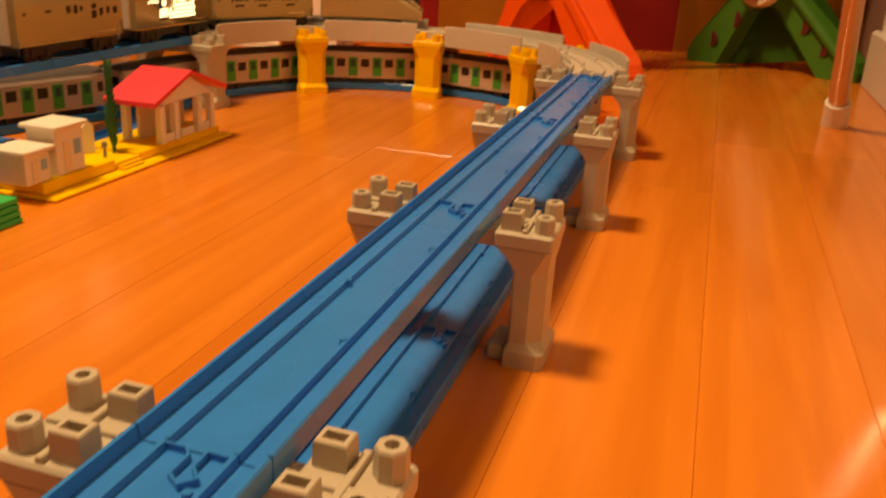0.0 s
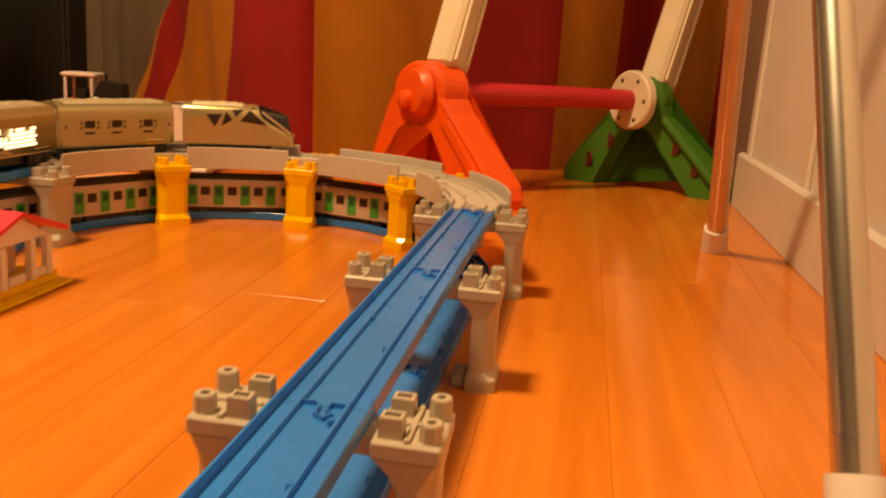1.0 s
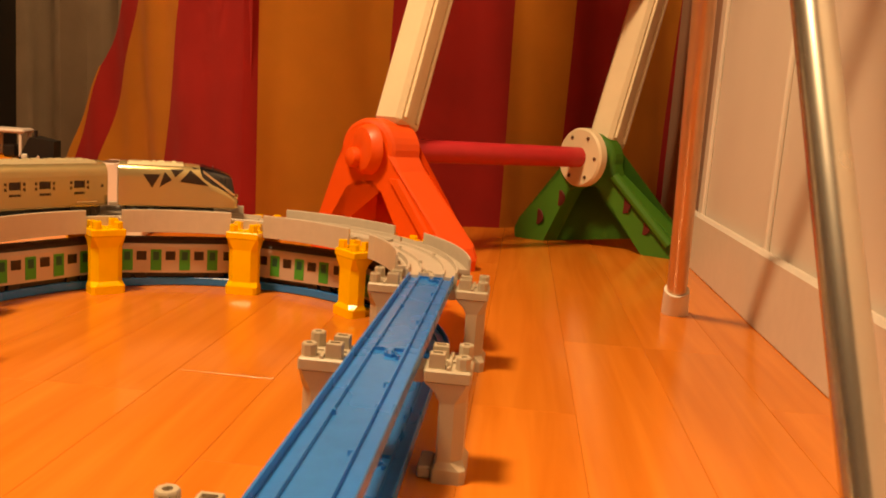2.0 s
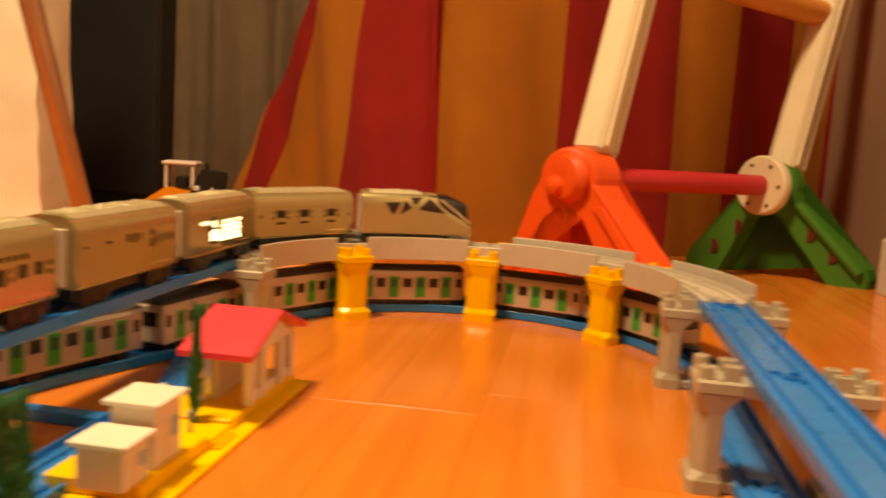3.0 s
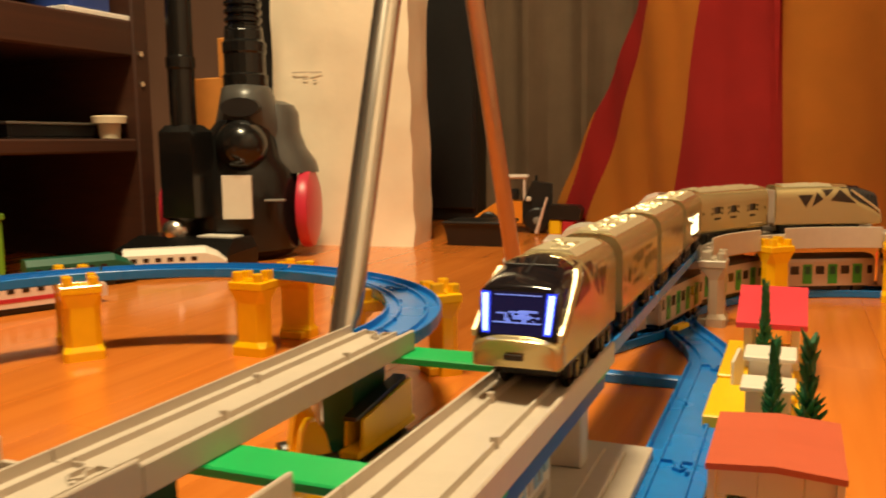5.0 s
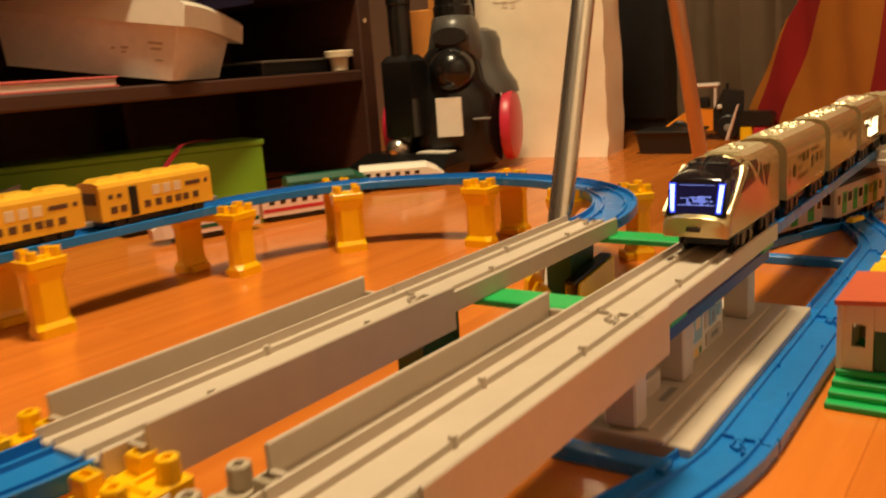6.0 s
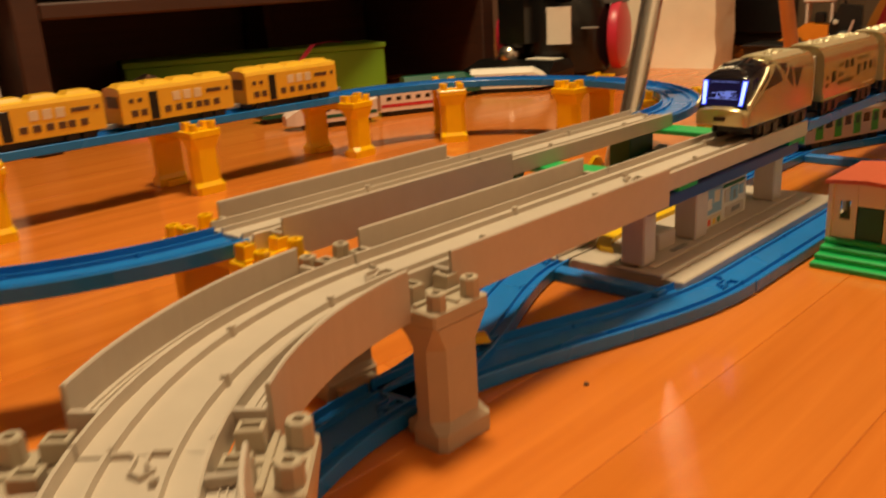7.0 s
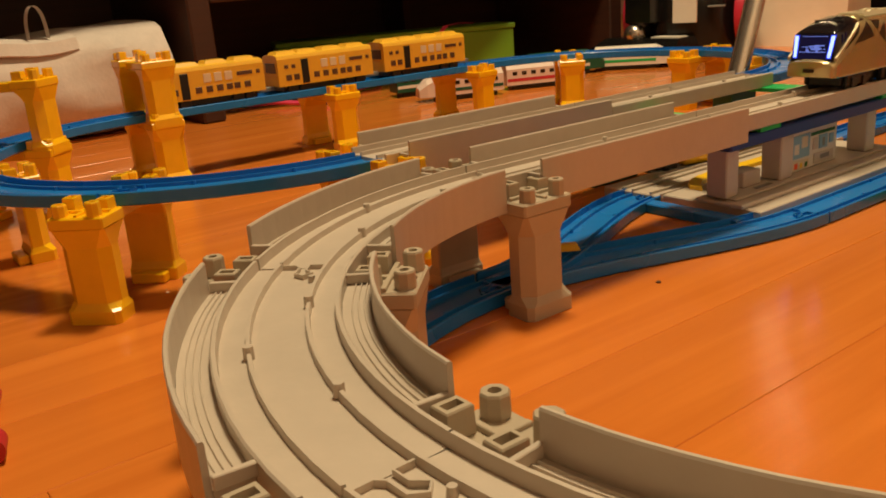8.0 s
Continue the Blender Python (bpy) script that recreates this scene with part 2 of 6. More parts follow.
def loft(bm, rings, close=True):
    vs = [[bm.verts.new(p) for p in ring] for ring in rings]
    n = len(vs[0])
    for a, b in zip(vs, vs[1:]):
        for i in range(n):
            j = (i + 1) % n
            bm.faces.new((a[i], a[j], b[j], b[i]))
    if close:
        bm.faces.new(vs[0][::-1])
        bm.faces.new(vs[-1])


# ---------------------------------------------------------------- lines of track
R = 0.216


def arc(cx, cy, r, a0, a1, n):
    return [(cx + r * math.cos(radians(a0 + (a1 - a0) * i / n)), cy + r * math.sin(radians(a0 + (a1 - a0) * i / n))) for i in range(n + 1)]


def seg(x0, y0, x1, y1, n=1):
    return [(x0 + (x1 - x0) * i / n, y0 + (y1 - y0) * i / n) for i in range(n + 1)]


def ease(x0, y0, x1, y1, n=8):
    """An S curve between two parallel runs along y."""
    return [(x0 + (x1 - x0) * (3 * (i / n) ** 2 - 2 * (i / n) ** 3), y0 + (y1 - y0) * i / n) for i in range(n + 1)]


BED = 0.0640   # underside of the raised tracks


class Line:
    """A polyline that one can walk along by arc length."""
    def __init__(self, pts):
        self.p = [Vector((*q, 0)) for q in pts]
        keep = [self.p[0]]
        for q in self.p[1:]:
            if (q - keep[-1]).length > 1e-5:
                keep.append(q)
        self.p, self.s = keep, [0.0]
        for a, b in zip(keep, keep[1:]):
            self.s.append(self.s[-1] + (b - a).length)

    def at(self, s):
        s = min(max(s, 0.0), self.s[-1])
        for i in range(len(self.p) - 1):
            if s <= self.s[i + 1] or i == len(self.p) - 2:
                return self.p[i].lerp(self.p[i + 1], (s - self.s[i]) / (self.s[i + 1] - self.s[i]))


def sweep(bm, pts, profile, z0=0.0, z1=None, trim=0.0003):
    """Pushes a closed profile (offset to the right, height) along a flat line of points."""
    z1 = z0 if z1 is None else z1
    p = [Vector((*q, 0)) for q in pts]
    n, rings = len(p), []
    for i in range(n):
        d = (p[min(i + 1, n - 1)] - p[max(i - 1, 0)]).normalized()
        right = Vector((d.y, -d.x, 0))
        at = p[i] + (d * trim if i == 0 else -d * trim if i == n - 1 else Vector())
        z = z0 + (z1 - z0) * i / (n - 1)
        rings.append([at + right * o + Vector((0, 0, z + h)) for o, h in profile])
    loft(bm, rings)


def mirrored(half):
    return half + [(-o, h) for o, h in half[::-1]]


BLUE_PROFILE = mirrored([(0.0175, 0), (0.019, 0.001), (0.019, 0.008), (0.0185, 0.0086), (0.0174, 0.0086), (0.0170, 0.0044), (0.0104, 0.0044),
                         (0.0101, 0.0068), (0.0088, 0.0068), (0.0085, 0.0046)])
BED_PROFILE = mirrored([(0.0205, 0), (0.0215, 0.001), (0.0215, 0.0106), (0.0209, 0.0112), (0.0196, 0.0112), (0.0193, 0.0068),
                         (0.0108, 0.0068), (0.0105, 0.0095), (0.0092, 0.0095), (0.0089, 0.0068)])
NARROW_PROFILE = mirrored([(0.0205, -0.001), (0.0215, 0.0), (0.0215, 0.0105), (0.0208, 0.0112), (0.0196, 0.0112), (0.0193, 0.0068),
                           (0.0108, 0.0068), (0.0105, 0.0095), (0.0092, 0.0095), (0.0089, 0.0068)])
WALL_OUT = [(0.0300, -0.0045), (0.0318, -0.0045), (0.0318, 0.0183), (0.0314, 0.0190), (0.0304, 0.0190), (0.0300, 0.0183)]
WALL_IN = [(-o, h) for o, h in WALL_OUT[::-1]]


def frame_of(pts, end=0):
    p, q = (Vector((*pts[0], 0)), Vector((*pts[1], 0))) if end == 0 else (Vector((*pts[-1], 0)), Vector((*pts[-2], 0)))
    d = (q - p).normalized()
    return p, d, Vector((d.y, -d.x, 0))


def end_tongue(pts, z, h, mate, parent):
    """The joint at a piece's start: a raised, hooked outline and a round post between the guide ribs."""
    p, d, _ = frame_of(pts)
    m = Matrix.Translation(p + Vector((0, 0, z + h))) @ Matrix.Rotation(math.atan2(d.y, d.x), 4, "Z")
    bm = bmesh.new()
    outline = ((0.0010, 0.0090), (0.0010, 0.0026), (0.0072, 0.0026), (0.0108, 0.0060), (0.0140, 0.0030), (0.0112, -0.0010), (0.0036, -0.0010), (0.0010, -0.0032), (0.0010, -0.0090))
    sweep(bm, outline, [(0.0004, -0.0005), (0.0004, 0.0020), (-0.0004, 0.0020), (-0.0004, -0.0005)], 0.0)
    ob = part("connector", bm, mate, parent)
    ob.matrix_basis = m
    bm = bmesh.new()
    tube(bm, (0.0165, 0.0072, -0.0006), (0.0165, 0.0072, 0.0026), 0.0016, 0.0013, n=10)
    part("connector_post", bm, mate, ob)
    return ob


def blue_piece(pts, z=0.0, group="blue track pieces", label="blue plastic toy railway track piece on gray piers", straight=True, name="track_piece"):
    e = root(name, Matrix.Identity(4), label, "toy track", group)
    bm = bmesh.new()
    sweep(bm, pts, BLUE_PROFILE, z)
    part("rail_bed", bm, M_BLUE, e)
    end_tongue(pts, z, 0.0046, M_BLUE, e)
    # little pegs beside the guide ribs
    ln = Line(pts)
    for k, s in enumerate((0.3, 0.5, 0.7)):
        p, q = ln.at(ln.s[-1] * s), ln.at(ln.s[-1] * s + 0.001)
        d = (q - p).normalized()
        r = Vector((d.y, -d.x, 0)) * (0.0085 if k % 2 else -0.0085)
        bm = bmesh.new()
        tube(bm, (0, 0, 0), (0, 0, 0.0030), 0.0016, 0.0013, n=8)
        o = part("peg", bm, M_BLUE, e)
        o.matrix_basis = Matrix.Translation(p + r + Vector((0, 0, z + 0.0042)))
    return e


def cut(pts, s0, s1, n):
    ln = Line(pts)
    return [tuple(ln.at(s0 + (s1 - s0) * i / n).xy) for i in range(n + 1)]


def gray_piece(pts, z, walls="both", wide=True, group="gray viaduct pieces", label="gray plastic viaduct track piece with side walls", gap=0.021, out=0.0):
    e = root("viaduct_piece", Matrix.Identity(4), label, "toy track", group)
    bm = bmesh.new()
    sweep(bm, pts, BED_PROFILE if wide else NARROW_PROFILE, z)
    part("deck", bm, M_GRAY, e)
    total = Line(pts).s[-1]
    n = max(2, len(pts) - 1)
    inner = cut(pts, gap, total - gap, n)
    for side, prof, k in (("right", WALL_OUT, 1), ("left", WALL_IN, -1)):
        if walls in ("both", side):
            bm = bmesh.new()
            sweep(bm, inner, [(q + k * out, h) for q, h in prof], z)
            wall = part("side_wall", bm, M_GRAY, e)
            bm = bmesh.new()
            sweep(bm, inner, [(q * k, h) for q, h in ((0.0216, 0.001), (0.0299 + out, 0.001), (0.0299 + out, 0.0062), (0.0216, 0.0062))[::k]], z)
            part("ledge", bm, M_GRAY, wall)
            for q in (0.0236, 0.0258, 0.0280):
                bm = bmesh.new()
                sweep(bm, inner, [((q + dq + out * 0.5) * k, h) for dq, h in ((0, 0.0060), (0.0008, 0.0060), (0.0006, 0.0070), (0.0002, 0.0070))[::k]], z)
                part("ridge", bm, M_GRAY, wall)
            # cross ribs between wall foot and guide rib
            for s in (gap, total - gap):
                ln = Line(pts)
                p, q = ln.at(s), ln.at(s + 0.001)
                a = math.atan2((q - p).y, (q - p).x)
                y0, y1 = (-0.030 - out, -0.0205) if side == "right" else (0.0205, 0.030 + out)
                o = part("rib", boxed((-0.001, y0, 0), (0.001, y1, 0.0040), 0.0003), M_GRAY, e)
                o.matrix_basis = Matrix.Translation(p + Vector((0, 0, z + 0.0064))) @ Matrix.Rotation(a, 4, "Z")
    end_tongue(pts, z, 0.0068, M_GRAY, e)
    ln = Line(pts)
    for k, s in enumerate((0.27, 0.5, 0.73)):
        p, q = ln.at(total * s), ln.at(total * s + 0.001)
        d = (q - p).normalized()
        r = Vector((d.y, -d.x, 0)) * (0.0098 if k % 2 else -0.0098)
        bm = bmesh.new()
        tube(bm, (0, 0, 0), (0, 0, 0.0052), 0.0019, 0.0017, n=10)
        o = part("peg", bm, M_GRAY, e)
        o.matrix_basis = Matrix.Translation(p + r + Vector((0, 0, z + 0.0060)))
    return e


DECK = 0.0585   # top of the pier legs


def stud(bm, x, y, z0, z1, r=0.0048, round_=False):
    """A hollow coupling stud: an eight-sided one with a small bore, or a box with a wide slot."""
    if round_:
        rims = [[(rad * math.cos(math.pi / 8 + math.pi * i / 4), rad * math.sin(math.pi / 8 + math.pi * i / 4), z) for i in range(8)]
                for rad, z in ((r * 1.04, z0), (r, z1 - 0.0008), (r * 0.90, z1), (r * 0.46, z1), (r * 0.42, z1 - 0.0035))]
    else:
        rims = [[(sx * a, sy * b, z) for sx, sy in ((1, 1), (-1, 1), (-1, -1), (1, -1))]
                for a, b, z in ((r * 1.12, r * 0.92, z0), (r * 1.08, r * 0.88, z1 - 0.0005), (r * 1.00, r * 0.80, z1), (r * 0.72, r * 0.42, z1), (r * 0.70, r * 0.40, z1 - 0.0045))]
    rs = [[bm.verts.new((x + px, y + py, pz)) for px, py, pz in ring] for ring in rims]
    n = len(rs[0])
    for a, b in zip(rs, rs[1:]):
        for i in range(n):
            bm.faces.new((a[i], a[(i + 1) % n], b[(i + 1) % n], b[i]))
    bm.faces.new(rs[-1])


def pier(mate, label, group, height=DECK, beam=True):
    """A two-legged pier: slim legs on flared feet, cap plates with coupling studs, and a cross beam that bears the track."""
    e = root("pier", Matrix.Identity(4), label, "toy pier", group)
    for sx in (-1, 1):
        bm = bmesh.new()
        def ring(x0, x1, d, c, z):
            return [(sx * x, y, z) for x, y in ((x1, d - c), (x1 - c, d), (x0 + 0.001, d), (x0, d - 0.001), (x0, -d + 0.001), (x0 + 0.001, -d), (x1 - c, -d), (x1, -d + c))]
        loft(bm, [ring(0.0300, 0.0490, 0.0168, 0.003, 0), ring(0.0300, 0.0490, 0.0168, 0.003, 0.0078), ring(0.0308, 0.0484, 0.0163, 0.0045, 0.0092), ring(0.0318, 0.0466, 0.0156, 0.0062, 0.0125),
                  ring(0.0318, 0.0466, 0.0156, 0.0062, height - 0.0120), ring(0.0290, 0.0474, 0.0162, 0.0040, height - 0.0065), ring(0.0228, 0.0482, 0.0168, 0.0020, height - 0.0005)])
        part("leg", bm, mate, e)
        bm = bmesh.new()
        lo, hi = min(sx * 0.0222, sx * 0.0485), max(sx * 0.0222, sx * 0.0485)
        box(bm, (lo, -0.0172, height - 0.0006), (hi, 0.0172, height + 0.0070), 0.001)
        part("cap_plate", bm, mate, e)
        for kx, ox in enumerate((0.0290, 0.0435)):
            for oy in (-0.0105, 0.0105):
                bm = bmesh.new()
                low = 0.0012 if (kx == 0) == (oy > 0) else 0.0
                stud(bm, sx * ox, oy, height + 0.0068, height + 0.0155 - low, 0.0044 if kx else 0.0041, bool(kx))
                part("stud", bm, mate, e)
        bm = bmesh.new()
        box(bm, (sx * 0.0355 - 0.0011, -0.0160, height + 0.0068), (sx * 0.0355 + 0.0011, 0.0160, height + 0.0088), 0.0003)
        box(bm, (min(sx * 0.0245, sx * 0.0465), -0.0011, height + 0.0068), (max(sx * 0.0245, sx * 0.0465), 0.0011, height + 0.0084), 0.0003)
        part("cap_rib", bm, mate, e)
        bm = bmesh.new()
        box(bm, (min(sx * 0.0215, sx * 0.0298), -0.012, 0.0), (max(sx * 0.0215, sx * 0.0298), 0.012, 0.0070), 0.001)
        part("foot_tab", bm, mate, e)
    if beam:
        part("cross_beam", boxed((-0.0221, -0.010, height - 0.0030), (0.0221, 0.010, BED - 0.0002), 0.0008), mate, e)
    return e


def place(x, y, heading, z=0.0):
    """A pose whose local y runs along the heading, degrees from +x."""
    return Matrix.Translation((x, y, z)) @ Matrix.Rotation(radians(heading - 90), 4, "Z")

# ---------------------------------------------------------------- the room
def slab(name, lo, hi, material, label, category, c=0.002, kind="structure"):
    return tagged(part(name, boxed(lo, hi, c), material), label, category, kind=kind)


floor = slab("floor", (-2.6, -2.6, -0.05), (0.9, 2.2, -0.0035), M_GROOVE, "varnished orange-brown wooden board floor", "floor")
slab("ceiling", (-2.6, -2.6, 2.4), (0.9, 2.2, 2.45), M_CEIL, "plain white ceiling of the room", "ceiling")
slab("wall_north", (-2.6, 1.60, -0.0035), (0.9, 1.70, 2.4), M_NORTHWALL, "plain beige wall behind the tent, red bounce in its colour", "wall")
slab("wall_south", (-2.6, -2.6, -0.0035), (0.9, -2.5, 2.4), M_BACKWALL, "plain beige wall of the room", "wall")
slab("wall_west", (-2.6, -2.5, -0.0035), (-2.5, 1.60, 2.4), M_BACKWALL, "plain beige wall of the room", "wall")


def east_wall():
    """The white panelled wall, set at a slight angle to the boards."""
    e = root("wall_east", Matrix.Translation((0.541, 0.05, 0)) @ Matrix.Rotation(radians(0.0), 4, "Z"),
             "white painted panelled wall with a deep skirting board", "wall", kind="structure")
    part("panelling", boxed((0.012, -2.6, -0.003), (0.10, 0.585, 2.4), 0.003), M_WALL, e)
    part("baseboard", boxed((0.0, -2.6, -0.003), (0.0118, 0.588, 0.082), 0.004), M_SKIRT, e)
    bm = bmesh.new()
    for y in (-2.0, -1.35, -0.55, 0.20, 0.53):
        box(bm, (0.006, y - 0.0045, 0.0785), (0.0125, y + 0.0045, 2.2), 0.002)
    part("trim", bm, M_SKIRT, e)
    # end of the white wall, its shade and red bounce put into the colour
    part("end_panel", boxed((0.03, 0.590, -0.003), (0.12, 1.5, 2.4), 0.003), M_NORTHWALL, e)
    return e


east_wall()


# ---------------------------------------------------------------- play tent of striped cloth
def cloth(bm, bottom, top, n=10, rows=22, wave=0.012, seed=0, drop=0.0):
    """A striped panel between two short lines, hanging in folds."""
    (bx0, by0, bz0), (bx1, by1, bz1) = bottom
    (tx0, ty0, tz0), (tx1, ty1, tz1) = top
    d = Vector((bx1 - bx0, by1 - by0, 0)).normalized()
    nrm = Vector((d.y, -d.x, 0))
    vs = []
    for j in range(rows + 1):
        v = j / rows
        row = []
        for i in range(n + 1):
            u = i / n
            a = Vector((bx0, by0, bz0)).lerp(Vector((bx1, by1, bz1)), u)
            b = Vector((tx0, ty0, tz0)).lerp(Vector((tx1, ty1, tz1)), u)
            p = a.lerp(b, v)
            w = math.sin(p.x * 34 + p.y * 21 + p.z * 4.0 + seed) * wave * (1 - 0.55 * p.z) + math.sin(p.x * 83 + p.z * 7.0) * wave * 0.3
            row.append(bm.verts.new(p + nrm * w))
        vs.append(row)
    for a, b in zip(vs, vs[1:]):
        for i in range(n):
            bm.faces.new((a[i], a[i + 1], b[i + 1], b[i]))
    bmesh.ops.solidify(bm, geom=bm.faces[:], thickness=0.0012)


def tent():
    e = root("play_tent", Matrix.Translation((-0.15, 0.60, 0)), "red and orange striped cloth play tent standing on the floor", "play tent")
    o = Vector((-0.15, 0.60, 0))
    def L(u, z, lean=0.0):
        d = Vector((-0.859, 0.512, 0))
        return o + d * u + Vector((0.05, 0.09, 0)) * (z * lean) + Vector((0, 0, z))
    def Rr(u, z):
        d = Vector((0.834, 0.552, 0))
        return o + d * u + Vector((-0.02, 0.03, 0)) * z + Vector((0, 0, z))
    def panel(name, b0, b1, t0, t1, m, wave, seed):
        bm = bmesh.new()
        cloth(bm, (b0 - o, b1 - o), (t0 - o, t1 - o), wave=wave, seed=seed)
        return part(name, bm, m, e, smooth=True)
    T = 1.0
    # the side that falls away to the left: stripes narrow towards the top
    levels = (0.0, 0.239, 0.427, T)
    edges = ((0.0, 0.201, 0.408, 0.470, 0.497), (-0.002, 0.158, 0.318, 0.384, 0.386), (-0.004, 0.136, 0.248, 0.279), (-0.01, 0.05, 0.04, 0.045))
    for (za, ea), (zb, eb) in zip(zip(levels, edges), zip(levels[1:], edges[1:])):
        for k, m in enumerate((M_RED, M_ORANGE, M_RED, M_ORANGE)):
            if k + 1 < len(ea) and k + 1 < len(eb):
                panel("fabric_stripe", L(ea[k], za), L(ea[k + 1], za), L(eb[k], zb), L(eb[k + 1], zb), m, 0.012, 0.4)
    ur = (0.0, 0.025, 0.243, 0.475, 0.60, 0.73, 0.85, 0.97)
    cols = (M_RED, M_ORANGE, M_RED, M_ORANGE, M_RED, M_ORANGE, M_RED)
    for k in range(7):
        panel("fabric_stripe", Rr(ur[k], 0.0), Rr(ur[k + 1], 0.0), Rr(ur[k] * 1.06, T), Rr(ur[k + 1] * 1.06, T), cols[k], 0.006, 1.3)
    return e


tent()


# ---------------------------------------------------------------- climbing frame in front of the tent
def climbing_frame():
    e = root("climbing_frame", Matrix.Translation((0.1, 0.5, 0)), "plastic climbing frame with orange and green feet and red bar", "climbing frame")
    o = Vector((0.1, 0.5, 0))
    h1, h2 = Vector((0.094, 0.450, 0.147)) - o, Vector((0.400, 0.722, 0.145)) - o
    ax = (h2 - h1).normalized()
    # direction in which each foot spreads
    sp = Vector((0.92, -0.39, 0)).normalized()
    def foot(h, reach_a, reach_b, thick, r, splay):
        """A moulded foot: a round head over two splayed legs, with rounded edges."""
        def P(u, z, w):
            return Vector((h.x, h.y, 0)) + sp * u + ax * w + Vector((0, 0, z))
        top = [(r * math.cos(radians(a)), h.z + r * math.sin(radians(a))) for a in range(-10, 191, 12)]
        right = [(reach_b + 0.006, 0.0), (reach_b + 0.008, 0.014), (reach_b + 0.002, 0.030), (r * 1.0 + splay, h.z - r * 0.62)]
        left = [(-r * 1.0 - splay, h.z - r * 0.62), (-reach_a - 0.002, 0.030), (-reach_a - 0.008, 0.014), (-reach_a - 0.006, 0.0)]
        arch = [(-reach_a + 0.046, 0.0), (-0.030, h.z - r * 1.42), (-0.012, h.z - r * 1.15), (0.012, h.z - r * 1.15), (0.030, h.z - r * 1.42), (reach_b - 0.046, 0.0)]
        pts = right + top + left + arch
        bm = bmesh.new()
        rings = []
        for w, k in ((-thick / 2, 0.006), (-thick / 2 + 0.002, 0.002), (-thick / 2 + 0.006, 0.0), (thick / 2 - 0.006, 0.0), (thick / 2, 0.006)):
            ring = []
            for u, z in pts:
                d = Vector((u, z)) - Vector((0, h.z))
                d = d.normalized() * k if d.length > 1e-6 else Vector((0, 0))
                ring.append(bm.verts.new(P(u - d.x, max(0.0, z - d.y) if z > 0 else 0.0, w)))
            rings.append(ring)
        n = len(pts)
        for a, b in zip(rings, rings[1:]):
            for q in range(n):
                bm.faces.new((a[q], a[(q + 1) % n], b[(q + 1) % n], b[q]))
        bm.faces.new(rings[0][::-1])
        bm.faces.new(rings[-1])
        bmesh.ops.triangulate(bm, faces=bm.faces[:])
        bmesh.ops.recalc_face_normals(bm, faces=bm.faces[:])
        return bm
    turn = ax.to_track_quat("Z", "Y").to_matrix().to_4x4()
    part("foot", foot(h1, 0.078, 0.128, 0.050, 0.041, 0.010), M_TOYORANGE, e, "orange moulded foot")
    bm = bmesh.new()
    lathe(bm, [(0.0, 0.002), (0.016, 0.0), (0.028, 0.003), (0.033, 0.010), (0.035, 0.016)], axis="Z", n=28)
    hub = part("hub_ring", bm, M_TOYORANGE, e, smooth=True)
    hub.matrix_basis = Matrix.Translation(h1 - ax * 0.0355) @ turn
    bm = bmesh.new()
    lathe(bm, [(0.0, -0.009), (0.007, -0.008), (0.012, -0.005), (0.0135, 0.0), (0.0135, 0.004)], n=18)
    knob = part("knob", bm, M_TOYORANGE, e, smooth=True)
    knob.matrix_basis = Matrix.Translation(h1 - ax * 0.034 - sp * 0.010 + Vector((0, 0, -0.012))) @ turn
    bm = bmesh.new()
    hull(bm, [tuple(Vector((h1.x, h1.y, z)) + sp * (u + q) - ax * w) for u, z in ((0.050, h1.z - 0.035), (0.122, 0.018)) for q in (-0.006, 0.006) for w in (0.020, 0.031)])
    part("leg_rib", bm, M_TOYORANGE, e)
    part("foot", foot(h2, 0.115, 0.150, 0.030, 0.040, 0.004), M_TOYGREEN, e, "green moulded foot with holes")
    # flange of the green foot; dark red discs colour in its shaded holes
    bm = bmesh.new()
    q0, q1 = Vector((h2.x, h2.y, 0.12)) + sp * 0.048 - ax * 0.02, Vector((h2.x, h2.y, 0.022)) + sp * 0.146 - ax * 0.02
    tube(bm, q0, q1, 0.008, n=10)
    part("flange", bm, M_TOYGREEN, e)
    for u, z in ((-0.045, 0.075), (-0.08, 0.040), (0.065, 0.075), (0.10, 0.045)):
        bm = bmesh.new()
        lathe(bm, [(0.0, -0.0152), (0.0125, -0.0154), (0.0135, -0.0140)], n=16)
        d = part("shaded_hole_disc", bm, M_HOLE, e)
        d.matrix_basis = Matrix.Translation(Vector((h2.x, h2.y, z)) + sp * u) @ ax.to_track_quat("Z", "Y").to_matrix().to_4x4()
    bm = bmesh.new()
    tube(bm, h1 + ax * 0.02, h2 - ax * 0.02, 0.0160, n=20)
    part("crossbar", bm, M_TOYRED, e, "red round bar", smooth=True)
    bm = bmesh.new()
    lathe(bm, [(0.044, -0.009), (0.047, -0.006), (0.047, 0.006), (0.044, 0.009)], n=32)
    disc = part("disc", bm, M_CREAM, e, "cream round end plate", smooth=True)
    disc.matrix_basis = Matrix.Translation(h2 - ax * 0.03) @ ax.to_track_quat("Z", "Y").to_matrix().to_4x4()
    for k in range(6):
        bm = bmesh.new()
        tube(bm, (0.035 * math.cos(k * 1.047), 0.035 * math.sin(k * 1.047), -0.0105), (0.035 * math.cos(k * 1.047), 0.035 * math.sin(k * 1.047), -0.008), 0.003, n=8)
        part("screw", bm, M_BROWN, disc)
